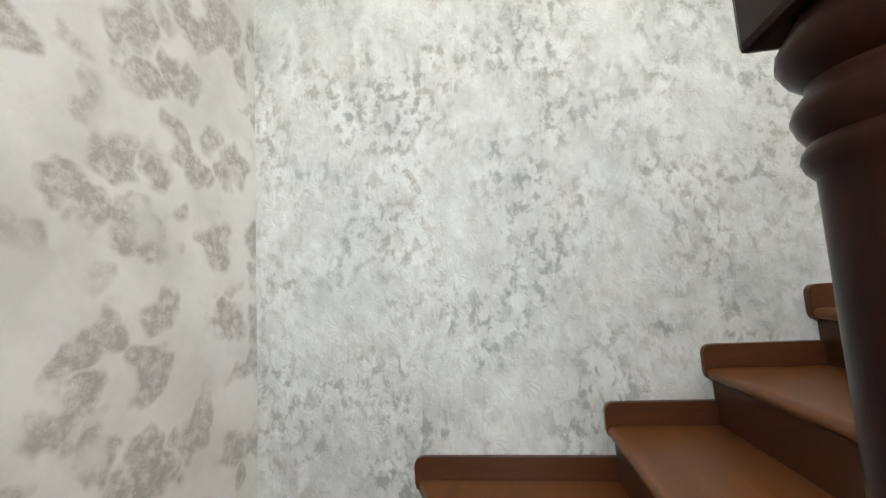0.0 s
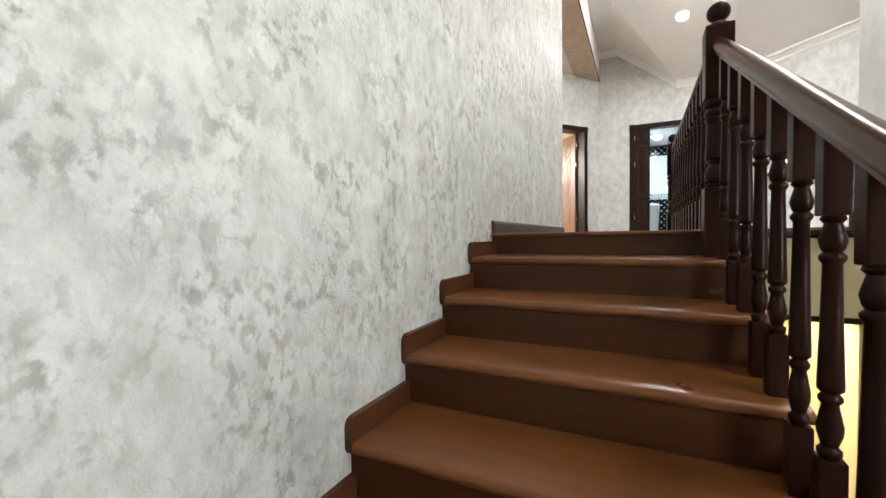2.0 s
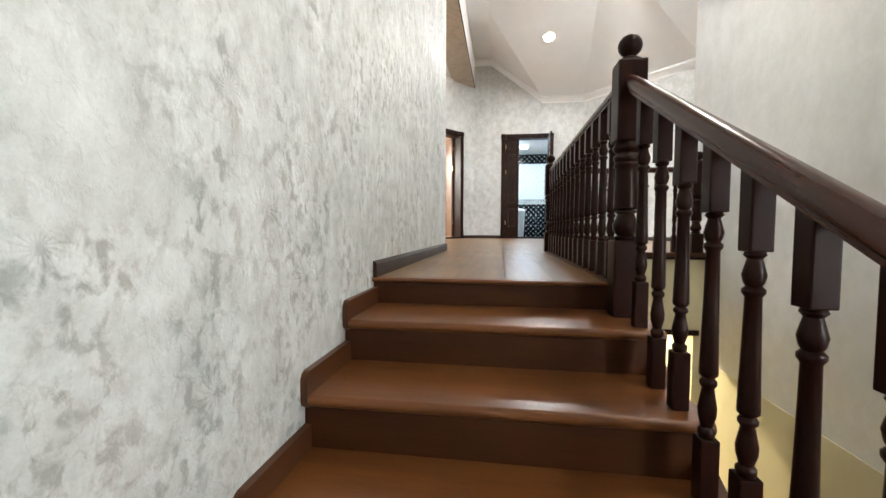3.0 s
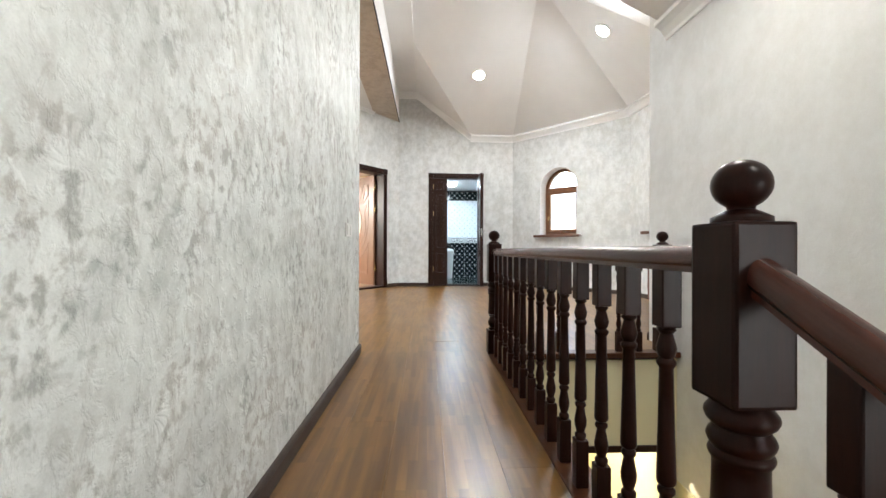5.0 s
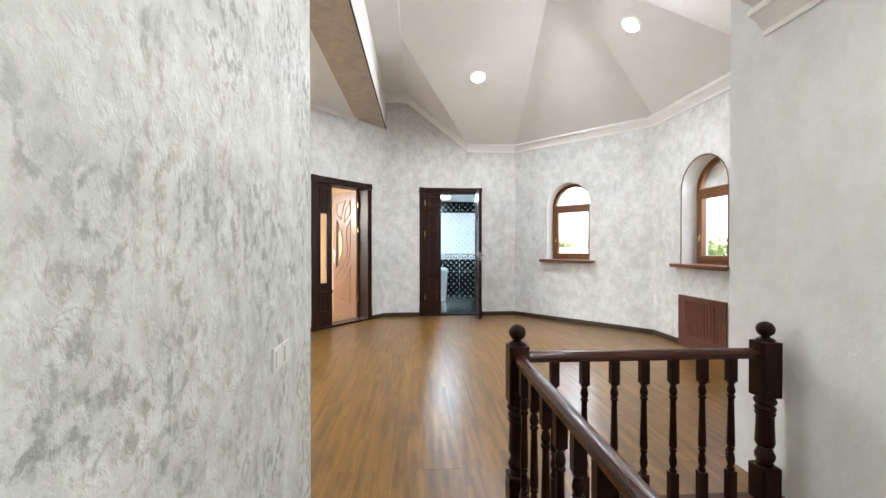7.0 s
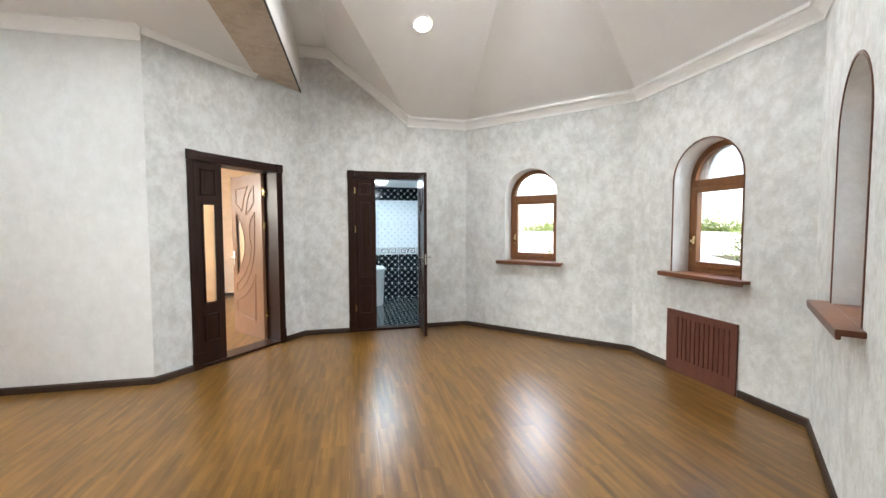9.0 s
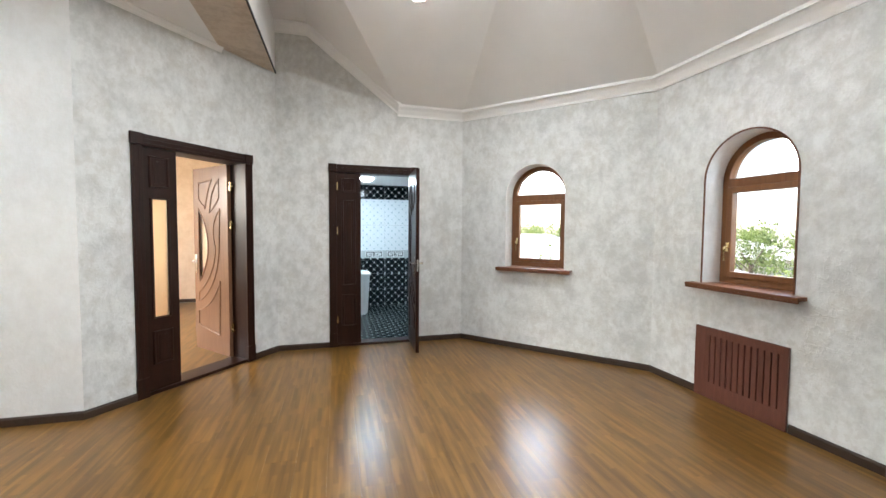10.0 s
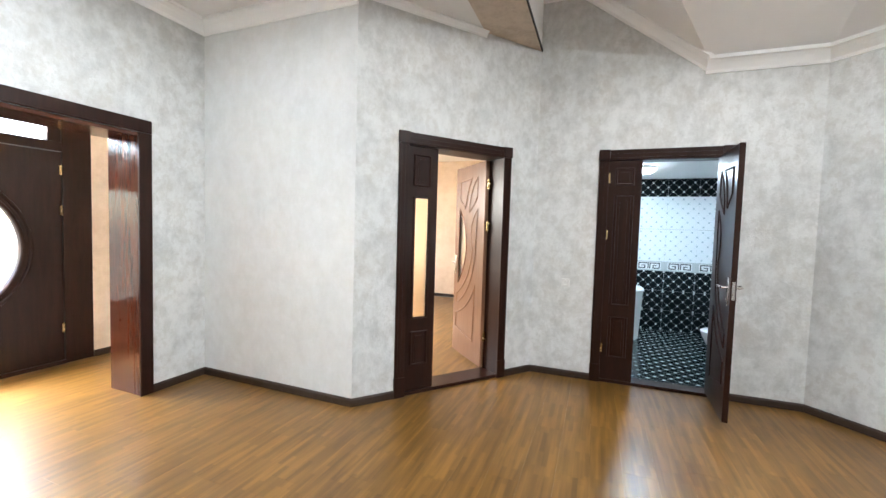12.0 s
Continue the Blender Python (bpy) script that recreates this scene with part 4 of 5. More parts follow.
def arched_window(name, a, b, spec, handle_left, trim, label):
    m, ln = frame_of(a, b)
    c, r, sill, spring = spec
    d = Vector((b[0] - a[0], b[1] - a[1])).normalized()
    # local x runs right to left seen from the room
    w = thing(name, label, "window", m, kind="structure")
    y = 0.20
    part("reveal", arch_band(c, r - 0.0005, r - 0.006, sill, sill, spring, 0.001, y, False), M_REVEAL, w, "pale papered reveal", smooth=30)
    fr = part("window_frame", arch_band(c, r - 0.007, r - 0.062, sill + 0.002, sill + 0.055, spring, y, y + 0.07, True), M_FRAME, w, smooth=30)
    part("transom", boxes((c - r + 0.06, c + r - 0.06, y - 0.002, y + 0.072, spring - 0.055, spring + 0.02), bevel=0.006), M_FRAME, fr)
    x0, x1, z0, z1 = c - r + 0.060, c + r - 0.060, sill + 0.056, spring - 0.056
    s = 0.052
    sash = part("sash", merge(boxes((x0, x0 + s, y - 0.018, y + 0.05, z0, z1), bevel=0.006), boxes((x1 - s, x1, y - 0.018, y + 0.05, z0, z1), bevel=0.006),
                              boxes((x0 + s - 0.006, x1 - s + 0.006, y - 0.016, y + 0.048, z0, z0 + s), bevel=0.006), boxes((x0 + s - 0.006, x1 - s + 0.006, y - 0.016, y + 0.048, z1 - s, z1), bevel=0.006)), M_FRAME, w)
    g = part("pane", boxes((x0 + s - 0.01, x1 - s + 0.01, y + 0.02, y + 0.026, z0 + s - 0.01, z1 - s + 0.01)), M_GLASS, sash, "clear glass pane")
    g.visible_shadow = False
    lun = [(c - (r - 0.064) * math.cos(math.pi * i / 20), spring + (r - 0.064) * math.sin(math.pi * i / 20)) for i in range(21)]
    lun = [(lun[0][0], spring + 0.015)] + lun[1:-1] + [(lun[-1][0], spring + 0.015)]
    g = part("pane", prism(lun[::-1], 0, 0.006, Matrix(((1, 0, 0, 0), (0, 0, 1, y + 0.03), (0, 1, 0, 0), (0, 0, 0, 1)))), M_GLASS, fr, "clear arched glass pane")
    g.visible_shadow = False
    hx = x1 - s / 2 if handle_left else x0 + s / 2
    part("handle", merge(boxes((hx - 0.013, hx + 0.013, y - 0.026, y - 0.017, 1.24, 1.32), bevel=0.003), tube([(hx, y - 0.02, 1.28), (hx, y - 0.055, 1.28), (hx, y - 0.06, 1.265), (hx, y - 0.058, 1.16)], 0.009)), M_BRASS, sash, "gilt window handle", smooth=50)
    if trim:
        part("edge_bead", arch_band(c, r + 0.010, r - 0.004, sill, sill, spring, -0.006, 0.004, False), M_SILL, w, "thin reddish wooden edge bead", smooth=30)
    part("window_sill", merge(boxes((c - r - 0.09, c + r + 0.09, -0.10, 0.002, sill - 0.028, sill + 0.002), bevel=0.006), boxes((c - r - 0.088, c + r + 0.088, -0.098, -0.078, sill - 0.045, sill - 0.024), bevel=0.005),
                              boxes((c - r + 0.002, c + r - 0.002, 0.002, y, sill - 0.001, sill + 0.001))), M_SILL, w, "reddish brown wooden sill")
    return w


arched_window("window_1", C3, C2, W1, True, False, "arched brown wooden window with a tilted-in sash over a wooden sill")
arched_window("window_2", C4, C3, W2, True, True, "arched brown wooden window with a wooden sill above a radiator grille")
arched_window("window_3", C5, C4, W3, True, True, "arched brown wooden window in a deep reveal with a wooden sill")

# radiator grille under the south window
gm, _ = frame_of(C4, C3)
grille = thing("radiator_grille", "reddish brown slatted wooden radiator grille set on the wall", "radiator grille", gm)
g0, g1 = 0.555, 1.325
# the shade in the slots is a black sheet behind the slats
part("backing", boxes((g0 + 0.01, g1 - 0.01, -0.004, -0.001, 0.02, 0.555)), M_BLACK, grille, "black sheet painting the shade behind the slats")
part("rail", boxes((g0, g1, -0.026, -0.004, FZ + 0.001, 0.085), bevel=0.004), M_GRILLE, grille)
part("rail", boxes((g0, g1, -0.026, -0.004, 0.50, 0.568), bevel=0.004), M_GRILLE, grille)
part("stile", boxes((g0, g0 + 0.06, -0.026, -0.004, 0.084, 0.501)), M_GRILLE, grille)
part("stile", boxes((g1 - 0.10, g1, -0.026, -0.004, 0.084, 0.501)), M_GRILLE, grille)
n = 12
pitch = (g1 - 0.10 - g0 - 0.06) / n
for i in range(n):
    x = g0 + 0.06 + pitch * i
    part("slat", boxes((x + 0.011, x + pitch, -0.025, -0.005, 0.084, 0.501)), M_GRILLE, grille)

# ---------------------------------------------------------------- lamps


def on_f1(x, y):
    return TENT + (A[2] - TENT) / (7.4 - A[0]) * (7.4 - x)


def downlight(name, p, normal, energy, material, color, label, r=0.085, dome=0.035):
    m = look(p, Vector(p) + Vector(normal))
    d = thing(name, label, "ceiling light", m, group="ceiling downlights")
    # look() turns the thing's -z to the room
    part("trim_ring", lathe([(r, 0.004), (r + 0.014, 0.004), (r + 0.018, -0.004), (r + 0.012, -0.014), (r, -0.016)], 32), M_CORNICE, d, smooth=40)
    part("diffuser", lathe([(r - 0.001, 0.0)] + [(r * math.cos(a), -0.006 - dome * math.sin(a)) for a in [radians(10 * k) for k in range(9)]] + [(0.003, -0.006 - dome)], 32), material, d, "glowing domed diffuser", smooth=60)
    q = Vector(p) + Vector(normal).normalized() * (dome + 0.02)
    lamp("downlight_beam", "AREA", look(q, q + Vector(normal)), energy, color, r * 1.8)


s1 = (A[2] - TENT) / (7.4 - A[0])
x = 5.93
downlight("ceiling_light", (x, -1.34, on_f1(x, 0) - 0.004), (-s1, 0, -1), HALL_W, M_LED, (0.98, 0.98, 0.97), "round white glowing downlight in the sloping ceiling", 0.092)
e1, e2 = Vector(t(C3)) - Vector(A), Vector(t(C4)) - Vector(A)
n3 = e1.cross(e2)
n3 = -n3 if n3.z > 0 else n3
s3 = n3 / n3.length


def on_f3(x, y):
    return A[2] - (s3.x * (x - A[0]) + s3.y * (y - A[1])) / s3.z


q = (4.55, -2.835)
downlight("ceiling_light", (*q, on_f3(*q) - 0.004), tuple(s3), HALL_W, M_LED, (0.98, 0.98, 0.97), "round white glowing downlight in the sloping ceiling", 0.092)

# ---------------------------------------------------------------- sockets and switches


def wall_plate(name, m, label, category, rocker=True):
    d = thing(name, label, category, m)
    part("plate", boxes((-0.041, 0.041, -0.010, 0.0, -0.041, 0.041), bevel=0.004), M_PLATE, d)
    if rocker:
        part("rocker", boxes((-0.028, 0.028, -0.015, -0.009, -0.028, 0.028), bevel=0.003), M_PLATE, d)
    else:
        part("socket_face", lathe([(0.022, -0.0), (0.022, 0.004), (0.018, 0.001), (0.003, 0.0005)], 20), M_PLATE, d)
        d.children[-1].matrix_basis = Matrix.Translation((0, -0.010, 0)) @ Matrix.Rotation(radians(90), 4, "X")


MS = Matrix.Translation((1.71, 0, 0.786)) @ pose_of((0, 0), (1, 0), (0, 1))
wall_plate("light_switch", MS, "white plastic light switch on the wallpapered wall", "light switch")
wall_plate("light_switch", Matrix.Translation((0.085, 0, 0)) @ MS, "white plastic light switch on the wallpapered wall", "light switch")
wall_plate("wall_socket", MD2 @ Matrix.Translation((0.33, 0, 0.90)), "white plastic socket on the wall between the doors", "wall socket", False)

# ---------------------------------------------------------------- bathroom
bx0, bx1, by0, by1, bz = 7.55, 10.15, -2.35, 0.25, 2.28
wall("wall_bath_back", (bx1, by0), (bx1, by1), FZ, 2.4, 0.12, M_GROUT, label="tiled bathroom back wall in black and white")
back = bpy.data.objects["wall_bath_back"]
wall("wall_bath_right", (bx0, by0), (bx1, by0), FZ, 2.4, 0.12, M_TILEWHITE, label="white tiled bathroom wall")
wall("wall_bath_left", (bx1, by1), (bx0, by1), FZ, 2.4, 0.12, M_TILEWHITE, label="white tiled bathroom wall")
tri_sheet("ceiling_bath", [((bx0, by0, bz), (bx0, by1, bz), (bx1, by1, bz), (bx1, by0, bz))], M_WHITE, "white bathroom ceiling")
tagged(finish(boxes((7.54, bx1, by0, by1, -0.26, FZ - 0.012)), "floor_bath", M_GROUT), "black patterned tiled bathroom floor", "floor", kind="structure")
downlight("bathroom_light", (8.94, -1.08, bz - 0.004), (0, 0, -1), BATH_W, M_LEDCOOL, (0.70, 0.88, 1.0), "round cool white glowing ceiling light in the bathroom", 0.11, 0.07)
bin_ = thing("laundry_bin", "white round plastic laundry bin with a lid on the bathroom floor", "laundry bin", Matrix.Translation((9.35, -0.93, FZ)))
part("bin_body", lathe([(0.17, 0.0), (0.19, 0.02), (0.225, 0.66), (0.232, 0.68), (0.225, 0.69)], 32), M_PLASTIC, bin_, smooth=40)
part("lid", lathe([(0.236, 0.69), (0.240, 0.71), (0.20, 0.75), (0.10, 0.765), (0.01, 0.77)], 32), M_PLASTIC, bin_, "white domed lid", smooth=40)
wc = thing("toilet", "white ceramic toilet on the tiled bathroom floor", "toilet", Matrix.Translation((8.35, -1.86, FZ)))
part("bowl", lathe([(0.12, 0.0), (0.13, 0.03), (0.105, 0.14), (0.13, 0.25), (0.19, 0.36), (0.20, 0.40), (0.16, 0.405), (0.12, 0.33), (0.01, 0.25)], 32), M_CERAMIC, wc, smooth=50)
part("seat", lathe([(0.205, 0.402), (0.208, 0.42), (0.19, 0.43), (0.01, 0.432)], 32), M_CERAMIC, wc, smooth=40)
part("cistern", boxes((-0.10, 0.10, -0.42, -0.21, 0.36, 0.76), bevel=0.025), M_CERAMIC, wc, smooth=40)
part("cistern_neck", boxes((-0.09, 0.09, -0.30, -0.05, 0.12, 0.38), bevel=0.02), M_CERAMIC, wc, smooth=40)

# ---------------------------------------------------------------- bedroom behind the open door
r0, r1, ry0, ry1 = 6.06, 11.2, 0.42, 3.7
wall("wall_bedroom_far", (r1, ry0), (r1, ry1), FZ, 2.9, 0.2, M_PEACH, label="peach wallpapered bedroom wall")
wall("wall_bedroom_north", (r1, ry1), (r0, ry1), FZ, 2.9, 0.3, M_PEACH, openings=[(0.5, 2.0, 0.6, 2.3), (3.1, 4.8, 0.6, 2.3)], label="peach wallpapered bedroom wall with two windows")
wall("wall_bedroom_south", (7.6, ry0), (r1, ry0), FZ, 2.9, 0.12, M_PEACH, label="peach wallpapered bedroom wall")
wall("wall_bedroom_west", (r0, ry1), (r0, 1.36), FZ, 2.9, 0.02, M_PEACH, label="peach wallpapered bedroom wall")
tri_sheet("ceiling_bedroom", [tuple((p, q_, 2.85) for p, q_ in ((7.48, 0.30), (7.62, 0.42), (r1, ry0), (r1, ry1), (r0, ry1), (r0, 1.43)))], M_WHITE, "white bedroom ceiling")
BED = [(7.38, 0.30), (7.62, 0.42), (r1, ry0), (r1, ry1), (r0, ry1), (r0, 1.33)]
tagged(finish(prism(BED, -0.26, FZ - 0.004), "floor_bedroom", M_FLOOR), "sunlit oak laminate bedroom floor", "floor", kind="structure")
tagged(finish(sweep(BASE, [(7.62, ry0, FZ), (r1, ry0, FZ), (r1, ry1, FZ), (r0, ry1, FZ)]), "baseboard", M_BASE), "dark brown baseboard", "baseboard", kind="structure")

# ---------------------------------------------------------------- balcony lobby
v0, v1, vy = 3.1, 6.02, 4.45
wall("wall_lobby_back", (v1, vy), (v0, vy), FZ, 2.9, 0.2, M_PEACH, openings=[(0.29, 2.65, FZ, 2.52)], label="beige wallpapered lobby wall round the balcony door")
wall("wall_lobby_east", (v1, 3.36), (v1, vy), FZ, 2.9, 0.03, M_PEACH, label="beige wallpapered lobby wall")
wall("wall_lobby_west", (v0, vy), (v0, 3.36), FZ, 2.9, 0.1, M_PEACH, label="beige wallpapered lobby wall")
tri_sheet("ceiling_lobby", [((v0, 3.36, 2.8), (v0, vy, 2.8), (v1, vy, 2.8), (v1, 3.36, 2.8))], M_WHITE, "white lobby ceiling")
tagged(finish(boxes((v0, v1, 2.98, vy + 0.2, -0.36, FZ - 0.013)), "floor_lobby", M_BASE), "oak laminate lobby floor", "floor", kind="structure")
bd = thing("door_3", "dark brown double balcony door with a large round glass and a glazed strip above", "door", Matrix.Translation((0, vy, 0)), kind="structure")
part("frame_post", boxes((3.37, 3.62, 0.0, 0.12, FZ, 2.52), bevel=0.004), M_DOOR, bd)
part("frame_post", boxes((5.49, 5.73, 0.0, 0.12, FZ, 2.52), bevel=0.004), M_DOOR, bd)
part("frame_head", boxes((3.62, 5.49, 0.0, 0.12, 2.43, 2.52), bevel=0.004), M_DOOR, bd)
part("transom", boxes((3.62, 5.49, 0.0, 0.12, 2.06, 2.15), bevel=0.004), M_DOOR, bd)
part("threshold", boxes((3.62, 5.49, -0.01, 0.14, FZ - 0.012, FZ + 0.035), bevel=0.004), M_DOOR, bd)
part("transom_bar", boxes((5.385, 5.488, 0.02, 0.10, 2.15, 2.43)), M_DOOR, bd)
part("pane", boxes((3.62, 5.385, 0.05, 0.056, 2.15, 2.43)), M_GLASS, bd).visible_shadow = False
lc, lr, lz, NR = 4.555, 0.62, 1.117, 28
flat3 = Matrix(((1, 0, 0, 0), (0, 0, -1, 0.07), (0, 1, 0, 0), (0, 0, 0, 1)))
for s, e in ((-1, 3.624), (1, 5.486)):
    half = [(lc + s * (0.004 + lr * math.cos(a)), lz + lr * math.sin(a)) for a in [math.pi * (k / NR - 0.5) for k in range(NR + 1)]]
    outline = [(lc + s * 0.004, FZ + 0.036), (e, FZ + 0.036), (e, 2.055), (lc + s * 0.004, 2.055)] + half[::-1]
    lf = part("leaf", prism(outline if s > 0 else outline[::-1], 0, 0.05, flat3), M_DOOR, bd)
    part("half_round_pane", prism(half if s > 0 else half[::-1], 0.02, 0.026, flat3), M_GLASS, lf, "half-round glass pane").visible_shadow = False
    for rr in (0.018, 0.075):
        part("ring_moulding", bead([(p + s * 0.0 + (p - lc) / lr * rr, q_ + (q_ - lz) / lr * rr) for p, q_ in half], 0.016, 0.02), M_DOOR, lf)
hinges(bd, 5.488, 0.016, (0.30, 1.48, 1.88))
tagged(finish(sweep(BASE, [(v1, 3.4, FZ), (v1, vy, FZ), (v1 - 0.29, vy, FZ)]), "baseboard", M_BASE), "dark brown baseboard", "baseboard", kind="structure")

# ---------------------------------------------------------------- added lower storey light and added stair window
# unseen window added and placed to let light onto the lower stairs
sw = thing("window_4", "added unseen stair window with a brown frame", "window", pose_of((END_X, RIGHT_Y), (1, 0), (0, -1)), kind="structure")
part("window_frame", boxes((0.15, 0.21, 0.06, 0.12, -0.45, 1.1), (1.19, 1.25, 0.06, 0.12, -0.45, 1.1), (0.21, 1.19, 0.06, 0.12, -0.45, -0.39), (0.21, 1.19, 0.06, 0.12, 1.04, 1.1)), M_FRAME, sw)
part("pane", boxes((0.21, 1.19, 0.085, 0.091, -0.39, 1.04)), M_GLASS, sw).visible_shadow = False
# the lower passage behind the opening at the foot of the well
wall("wall_lower_back", (4.6, -2.42), (4.6, 0.2), LOW, -0.37, 0.1, M_YELLOW, label="pale yellow painted wall of the lower passage")
wall("wall_lower_south", (2.34, -2.42), (4.6, -2.42), LOW, -0.37, 0.1, M_YELLOW, label="pale yellow painted wall of the lower passage")
wall("wall_lower_north", (4.6, 0.2), (2.34, 0.2), LOW, -0.37, 0.1, M_YELLOW, label="pale yellow painted wall of the lower passage")
tri_sheet("ceiling_lower", [((2.34, -2.42, -0.375), (2.34, 0.2, -0.375), (4.6, 0.2, -0.375), (4.6, -2.42, -0.375))], M_WHITE, "white ceiling of the lower passage")
tagged(finish(boxes((2.30, 4.6, -2.42, 0.2, LOW - 0.2, LOW)), "floor_passage", M_FLOOR), "oak laminate floor of the lower passage", "floor", kind="structure")
tagged(finish(boxes((2.125, 2.14, -2.24, -1.06, -0.788, -0.743)), "trim", M_DOOR), "dark brown trim over the lower opening", "trim", kind="structure")
# unseen warm lamp added to light the yellow walls from below
downlight("lower_light", (3.0, -1.6, -0.38), (0, 0, -1), LOW_W, M_LEDWARM, (1.0, 0.83, 0.55), "added unseen warm ceiling light that brightens the lower well")

# ---------------------------------------------------------------- outside
GZ = -3.4
tagged(finish(boxes((-400, 400, -400, 400, GZ - 1, GZ)), "ground", M_GROUND), "dry pale ground round the house", "ground", kind="structure")


def house(x, y, w, d, h, ang):
    ob = thing("house", "pale rendered house with a light sheet-metal roof", "house", Matrix.Translation((x, y, GZ)) @ Matrix.Rotation(radians(ang), 4, "Z"), group="houses beyond the windows")
    part("wall", boxes((-w / 2, w / 2, -d / 2, d / 2, 0, h)), M_HOUSE, ob)
    bm = bmesh.new()
    e = 0.5
    pts = [(-w / 2 - e, -d / 2 - e, h), (w / 2 + e, -d / 2 - e, h), (w / 2 + e, d / 2 + e, h), (-w / 2 - e, d / 2 + e, h), (-w / 2 + d / 3, 0, h + d * 0.16), (w / 2 - d / 3, 0, h + d * 0.16)]
    v = [bm.verts.new(p) for p in pts]
    for f in ((0, 1, 5, 4), (1, 2, 5), (2, 3, 4, 5), (3, 0, 4), (3, 2, 1, 0)):
        bm.faces.new([v[i] for i in f])
    part("roof", bm, M_ROOF, ob)
    for k in range(3):
        u = -w / 2 + w * (k + 0.5) / 3
        for s in (-1, 1):
            part("window", boxes((u - 0.5, u + 0.5, s * d / 2 - 0.02, s * d / 2 + 0.02, 1.0, 2.3)), M_PANE, ob)


house(22, -14, 12, 8, 2.8, 20)
house(30, -30, 16, 9, 3.0, -15)
house(10, -26, 12, 8, 2.6, 10)
house(44, -20, 14, 9, 3.0, 50)
house(-6, -30, 12, 8, 3.0, 5)


def tree(x, y, h, r, seed, leaf=1.0):
    rnd = random.Random(seed)
    ob = thing("tree", "leafy green garden tree", "tree", Matrix.Translation((x, y, GZ)), group="trees beyond the windows")
    limbs = [tube([(0, 0, 0), (0.05, 0.02, h * 0.3), (0, 0.06, h * 0.62)], 0.12, 8)]
    for k in range(7):
        a, q = rnd.uniform(0, 6.28), rnd.uniform(0.3, 0.6)
        limbs.append(tube([(0, 0.03, h * q), (r * 0.35 * math.cos(a), r * 0.35 * math.sin(a), h * (q + 0.14)), (r * 0.8 * math.cos(a), r * 0.8 * math.sin(a), h * (q + 0.26))], 0.035, 6))
    part("trunk", merge(*limbs), M_BARK, ob, smooth=40)
    verts, faces = [], []
    hubs = [(rnd.gauss(0, r * 0.45), rnd.gauss(0, r * 0.45), h * rnd.uniform(0.5, 0.95)) for _ in range(26)]
    for hx, hy, hz in hubs:
        for _ in range(130):
            c = Vector((hx + rnd.gauss(0, r * 0.2), hy + rnd.gauss(0, r * 0.2), hz + rnd.gauss(0, r * 0.17)))
            q = Euler((rnd.uniform(0, 3), rnd.uniform(0, 3), rnd.uniform(0, 6))).to_matrix()
            k = len(verts)
            s = rnd.uniform(0.05, 0.1) * leaf
            verts += [tuple(c + q @ Vector(p) * s) for p in ((-1, 0, 0), (0, -0.5, 0.1), (1, 0, 0), (0, 0.5, 0.1))]
            faces.append((k, k + 1, k + 2, k + 3))
    me = bpy.data.meshes.new("crown")
    me.from_pydata(verts, [], faces)
    me.materials.append(M_LEAF)
    cr = new("crown", me)
    cr.parent = ob


tree(13.5, -8.2, 3.7, 1.5, 3)
tree(16.5, -13.5, 3.9, 1.5, 7)
tree(9.0, -13.0, 4.1, 1.4, 5)
tree(5.6, -15.5, 4.3, 1.5, 9)
tree(27, -18, 4.6, 2.0, 12)
tree(20, -24, 4.8, 2.0, 14)
rnd = random.Random(5)
for k in range(12):
    a = radians(-88 + 6.2 * k)
    d = rnd.uniform(46, 62)
    tree(d * math.cos(a), d * math.sin(a), rnd.uniform(4.6, 5.9), 3.2, 30 + k, 2.4)

# ---------------------------------------------------------------- daylight in the openings
WIN = (0.86, 0.94, 1.0)


def daylight(name, a, b, spec, energy):
    """The bright sky over the window, from above the line of sight."""
    m, _ = frame_of(a, b)
    p = m @ Vector((spec[0], 1.5, 2.65))
    q = m @ Vector((spec[0], -1.2, 0.6))
    lamp(name, "AREA", look(p, q), energy, WIN, 1.8, 1.4)


daylight("window_daylight", C3, C2, W1, DAY_W)
daylight("window_daylight", C4, C3, W2, DAY_W)
daylight("window_daylight", C5, C4, W3, DAY_W * 0.6)
# two unseen downlights added to brighten the stairwell walls and treads
for xx in (-1.0, 1.0):
    downlight("stair_light", (xx, -1.75, 2.382 + 1.13 / 2.32 * 0.55 - 0.004), (0, 1.13 / 2.32, -1), WELL_W, M_LED, (1.0, 0.93, 0.82), "added unseen downlight that brightens the stairs")
# two more lamps, added out of view as fill for the plain east wall
for xx in (3.0, 4.3):
    downlight("ceiling_light", (xx, 1.75, 3.248), (0, 0, -1), NORTH_W, M_LED, (0.92, 0.97, 1.0), "added unseen downlight that brightens the plain wall")
# lamp outside the added stair window, to brighten the stair wall
lamp("stair_daylight", "AREA", look((-2.15, -2.47, 0.33), (-2.0, 0, 0.1)), STAIR_W, (1.0, 0.985, 0.95), 1.0, 1.4)
lamp("balcony_daylight", "AREA", look((4.6, 5.9, 3.3), (4.5, 1.5, 0.0)), BALC_W, (1.0, 0.96, 0.88), 2.4, 1.6)
lamp("bedroom_daylight", "AREA", look((7.2, 4.7, 2.6), (7.4, 1.0, 0.6)), BED_W, (1.0, 0.93, 0.82), 2.4, 1.6)

# ---------------------------------------------------------------- pieces: laminate boards and tiles


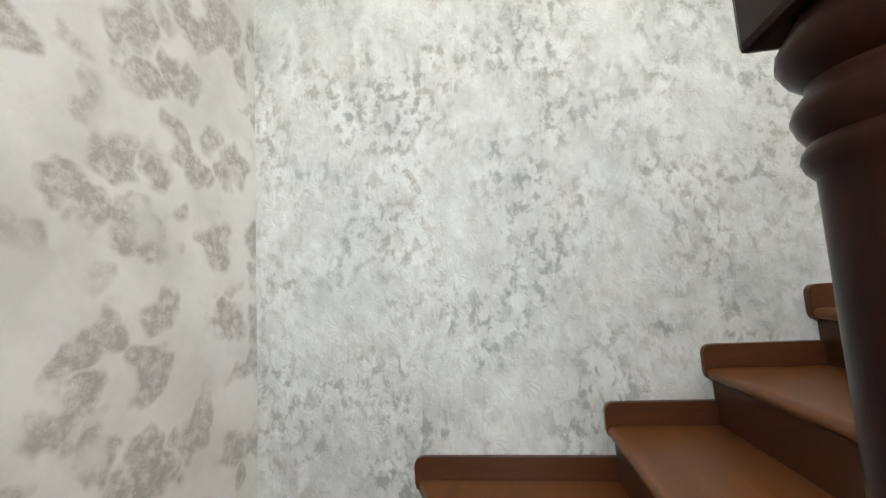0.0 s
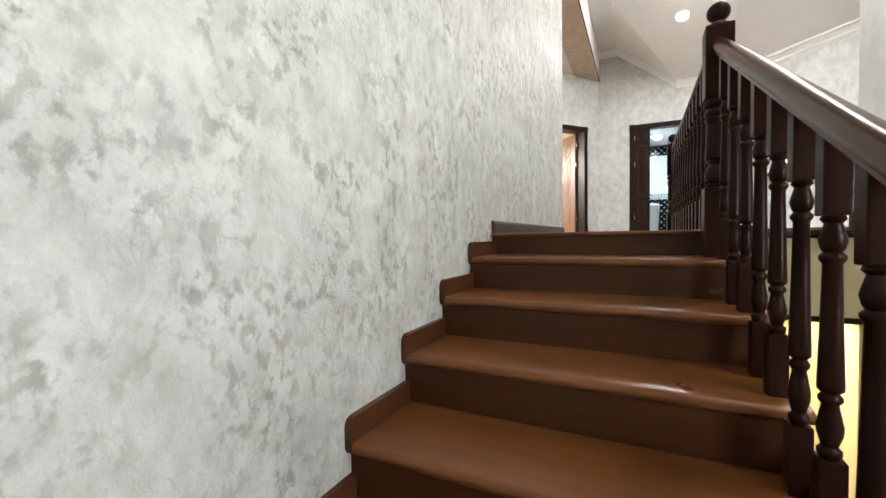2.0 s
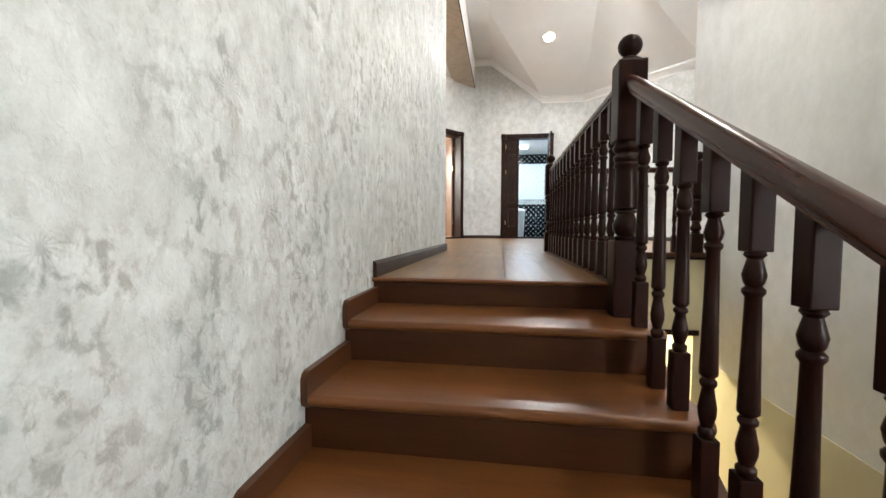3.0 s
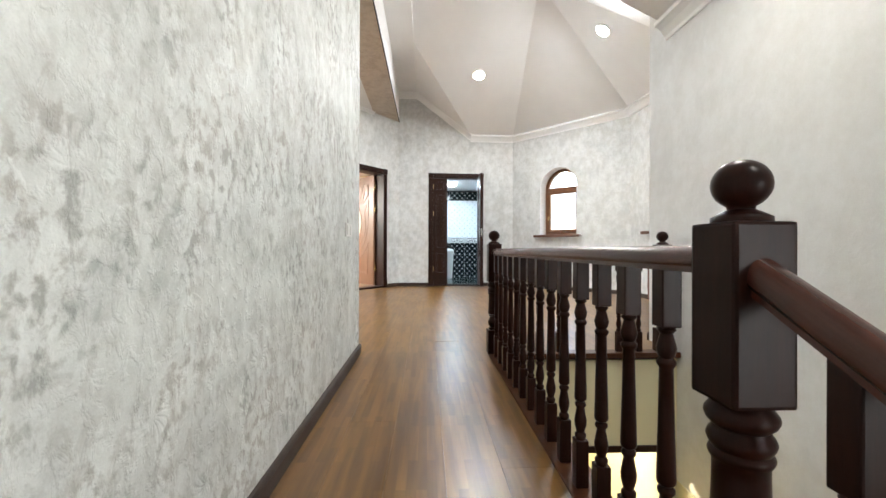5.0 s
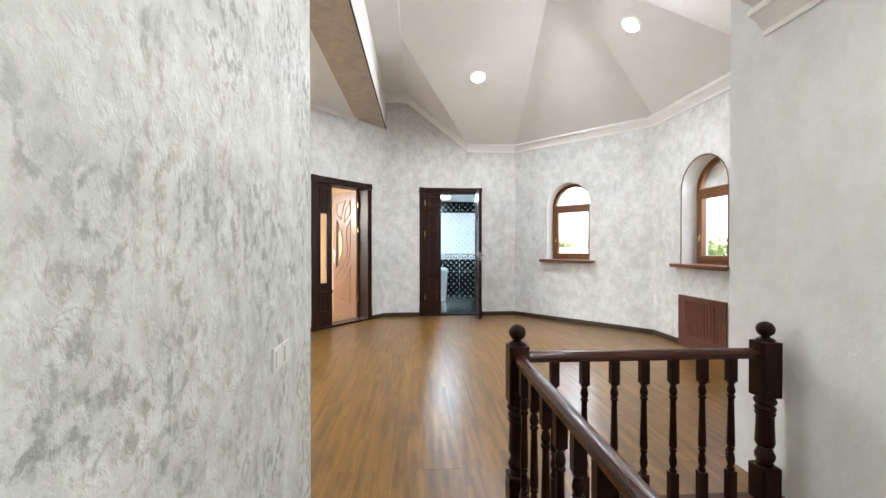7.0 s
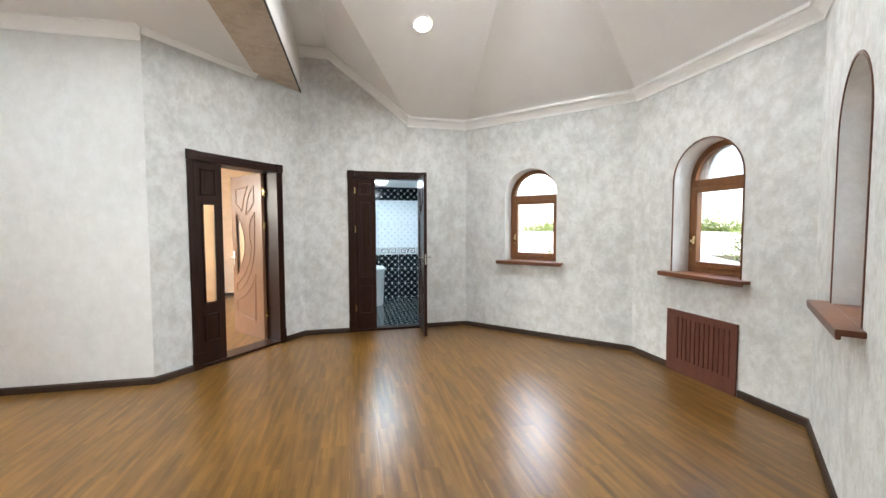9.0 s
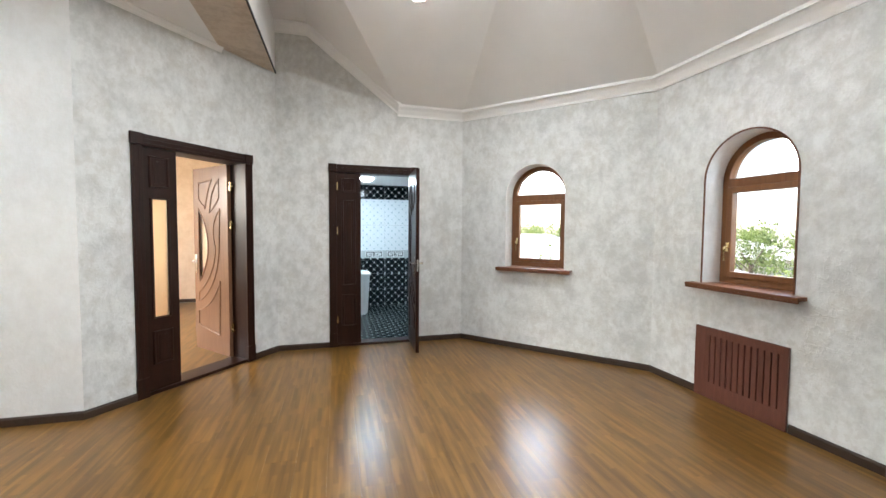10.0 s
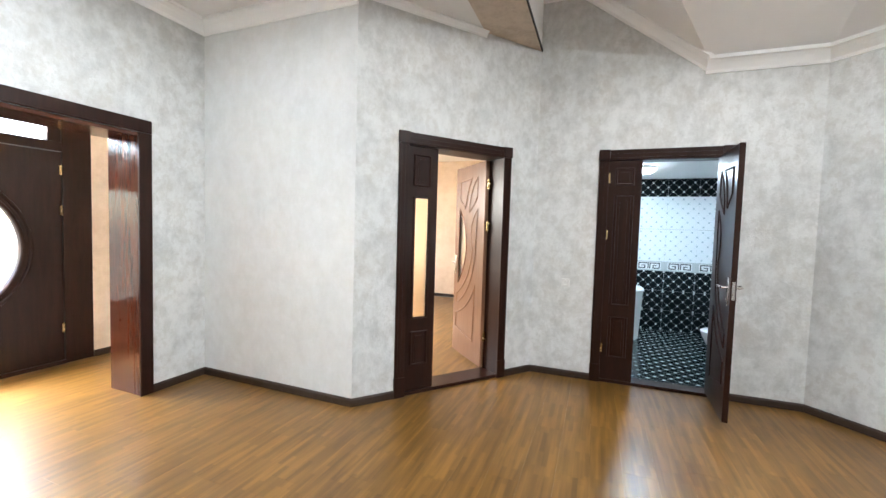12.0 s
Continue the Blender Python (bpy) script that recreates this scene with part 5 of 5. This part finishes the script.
def clip(poly, a, b):
    """The part of a convex outline to the left of a to b."""
    out = []
    f = [(b[0] - a[0]) * (p[1] - a[1]) - (b[1] - a[1]) * (p[0] - a[0]) for p in poly]
    for i in range(len(poly)):
        j = (i + 1) % len(poly)
        if f[i] >= 0:
            out.append(poly[i])
        if (f[i] > 0) != (f[j] > 0) and abs(f[i] - f[j]) > 1e-9:
            k = f[i] / (f[i] - f[j])
            out.append((poly[i][0] + (poly[j][0] - poly[i][0]) * k, poly[i][1] + (poly[j][1] - poly[i][1]) * k))
    return out


def area(p):
    return 0.5 * abs(sum(p[i][0] * p[i - 1][1] - p[i - 1][0] * p[i][1] for i in range(len(p))))


def boards(region, parent, length=1.29, width=0.193, gap=0.0003):
    xs, ys = [p[0] for p in region], [p[1] for p in region]
    r = math.floor((min(ys) + 10) / width)
    while -10 + r * width < max(ys):
        y = -10 + r * width
        off = (r * 0.431 * length) % length
        c = math.floor((min(xs) + 10 - off) / length)
        while -10 + off + c * length < max(xs):
            x = -10 + off + c * length
            p = [(x + gap, y + gap), (x + length - gap, y + gap), (x + length - gap, y + width - gap), (x + gap, y + width - gap)]
            for i in range(len(region)):
                p = clip(p, region[i], region[(i + 1) % len(region)])
                if len(p) < 3:
                    break
            if len(p) >= 3 and area(p) > 0.0006:
                part("board", prism(p, FZ - 0.012, FZ), M_FLOOR, parent)
            c += 1
        r += 1


boards([C5, C4, C3, C2, C1, C0, (2.5, 1.29)], floor)
boards([(2.20, -2.3), (2.5, -2.3), (2.5, 1.29), (2.20, 1.29)], floor)
boards([(2.155, 1.29), C0, CM, CN], floor)
boards([(0.05, -0.915), (2.20, -0.915), (2.20, 0.0), (0.05, 0.0)], floor)
boards([(2.155, 0.0), (2.20, 0.0), (2.20, 1.29), (2.155, 1.29)], floor)
boards([(v0, 2.98), (v1, 2.98), (v1, vy), (v0, vy)], bpy.data.objects["floor_lobby"])


def shared(name, bm, material):
    me = bpy.data.meshes.new(name)
    bm.to_mesh(me)
    bm.free()
    me.materials.append(material)
    return me


def tiles(name, me, parent, spots):
    for p in spots:
        ob = new(name, me)
        ob.parent = parent
        ob.location = p


tw, th, tl = 0.42, 0.285, (0.855 - FZ) / 3
ys = [by0 + 0.21 + tw * i for i in range(int((by1 - by0) / tw))]
low = shared("tile", boxes((-0.008, 0.0, -tw / 2 + 0.002, tw / 2 - 0.002, -tl / 2 + 0.002, tl / 2 - 0.002)), M_TILEWALL)
tiles("tile", low, back, [(bx1 - 0.001, y, FZ + tl * (k + 0.5)) for k in range(3) for y in ys])
dark = shared("tile", boxes((-0.008, 0.0, -tw / 2 + 0.002, tw / 2 - 0.002, -th / 2 + 0.002, th / 2 - 0.002)), M_TILEWALL)
tiles("tile", dark, back, [(bx1 - 0.001, y, 2.006 + th * 0.5) for y in ys])
white = shared("tile", boxes((-0.008, 0.0, -tw / 2 + 0.001, tw / 2 - 0.001, -0.249, 0.249)), M_TILEWHITE)
tiles("tile", white, back, [(bx1 - 0.001, y, z) for y in ys for z in (1.252, 1.754)])


def key_tile():
    return boxes((-0.008, 0.0, -tw / 2 + 0.001, tw / 2 - 0.001, -0.071, 0.071))


border = shared("border_tile", key_tile(), M_BORDER)
tiles("border_tile", border, back, [(bx1 - 0.001, y, 0.928) for y in ys])
KEY_BARS = []
for s in (-1, 1):
    # a squared spiral and its mirror image on a white ground
    for a, b, c, d in ((0.006, 0.020, -0.046, 0.046), (0.020, 0.150, 0.032, 0.046), (0.136, 0.150, -0.046, 0.032), (0.050, 0.136, -0.046, -0.032), (0.050, 0.064, -0.032, 0.008), (0.064, 0.106, -0.004, 0.008)):
        KEY_BARS.append((-0.011, -0.008, min(s * a, s * b), max(s * a, s * b), c, d))
ground_mesh = shared("border_panel", boxes((-0.0095, -0.008, -0.165, 0.165, -0.056, 0.056)), M_KEYGROUND)
tiles("border_panel", ground_mesh, back, [(bx1 - 0.001, y, 0.932) for y in ys])
key_mesh = shared("key_pattern", boxes(*KEY_BARS), M_KEY)
tiles("key_pattern", key_mesh, back, [(bx1 - 0.001, y, 0.932) for y in ys])
fl = shared("tile", boxes((-0.223, 0.223, -0.223, 0.223, -0.012, 0.0)), M_TILEFLOOR)
tiles("tile", fl, bpy.data.objects["floor_bath"], [(7.78 + 0.45 * i, by0 + 0.225 + 0.45 * j, FZ) for i in range(6) for j in range(6) if 7.78 + 0.45 * i < bx1 - 0.1 and by0 + 0.225 + 0.45 * j < by1])
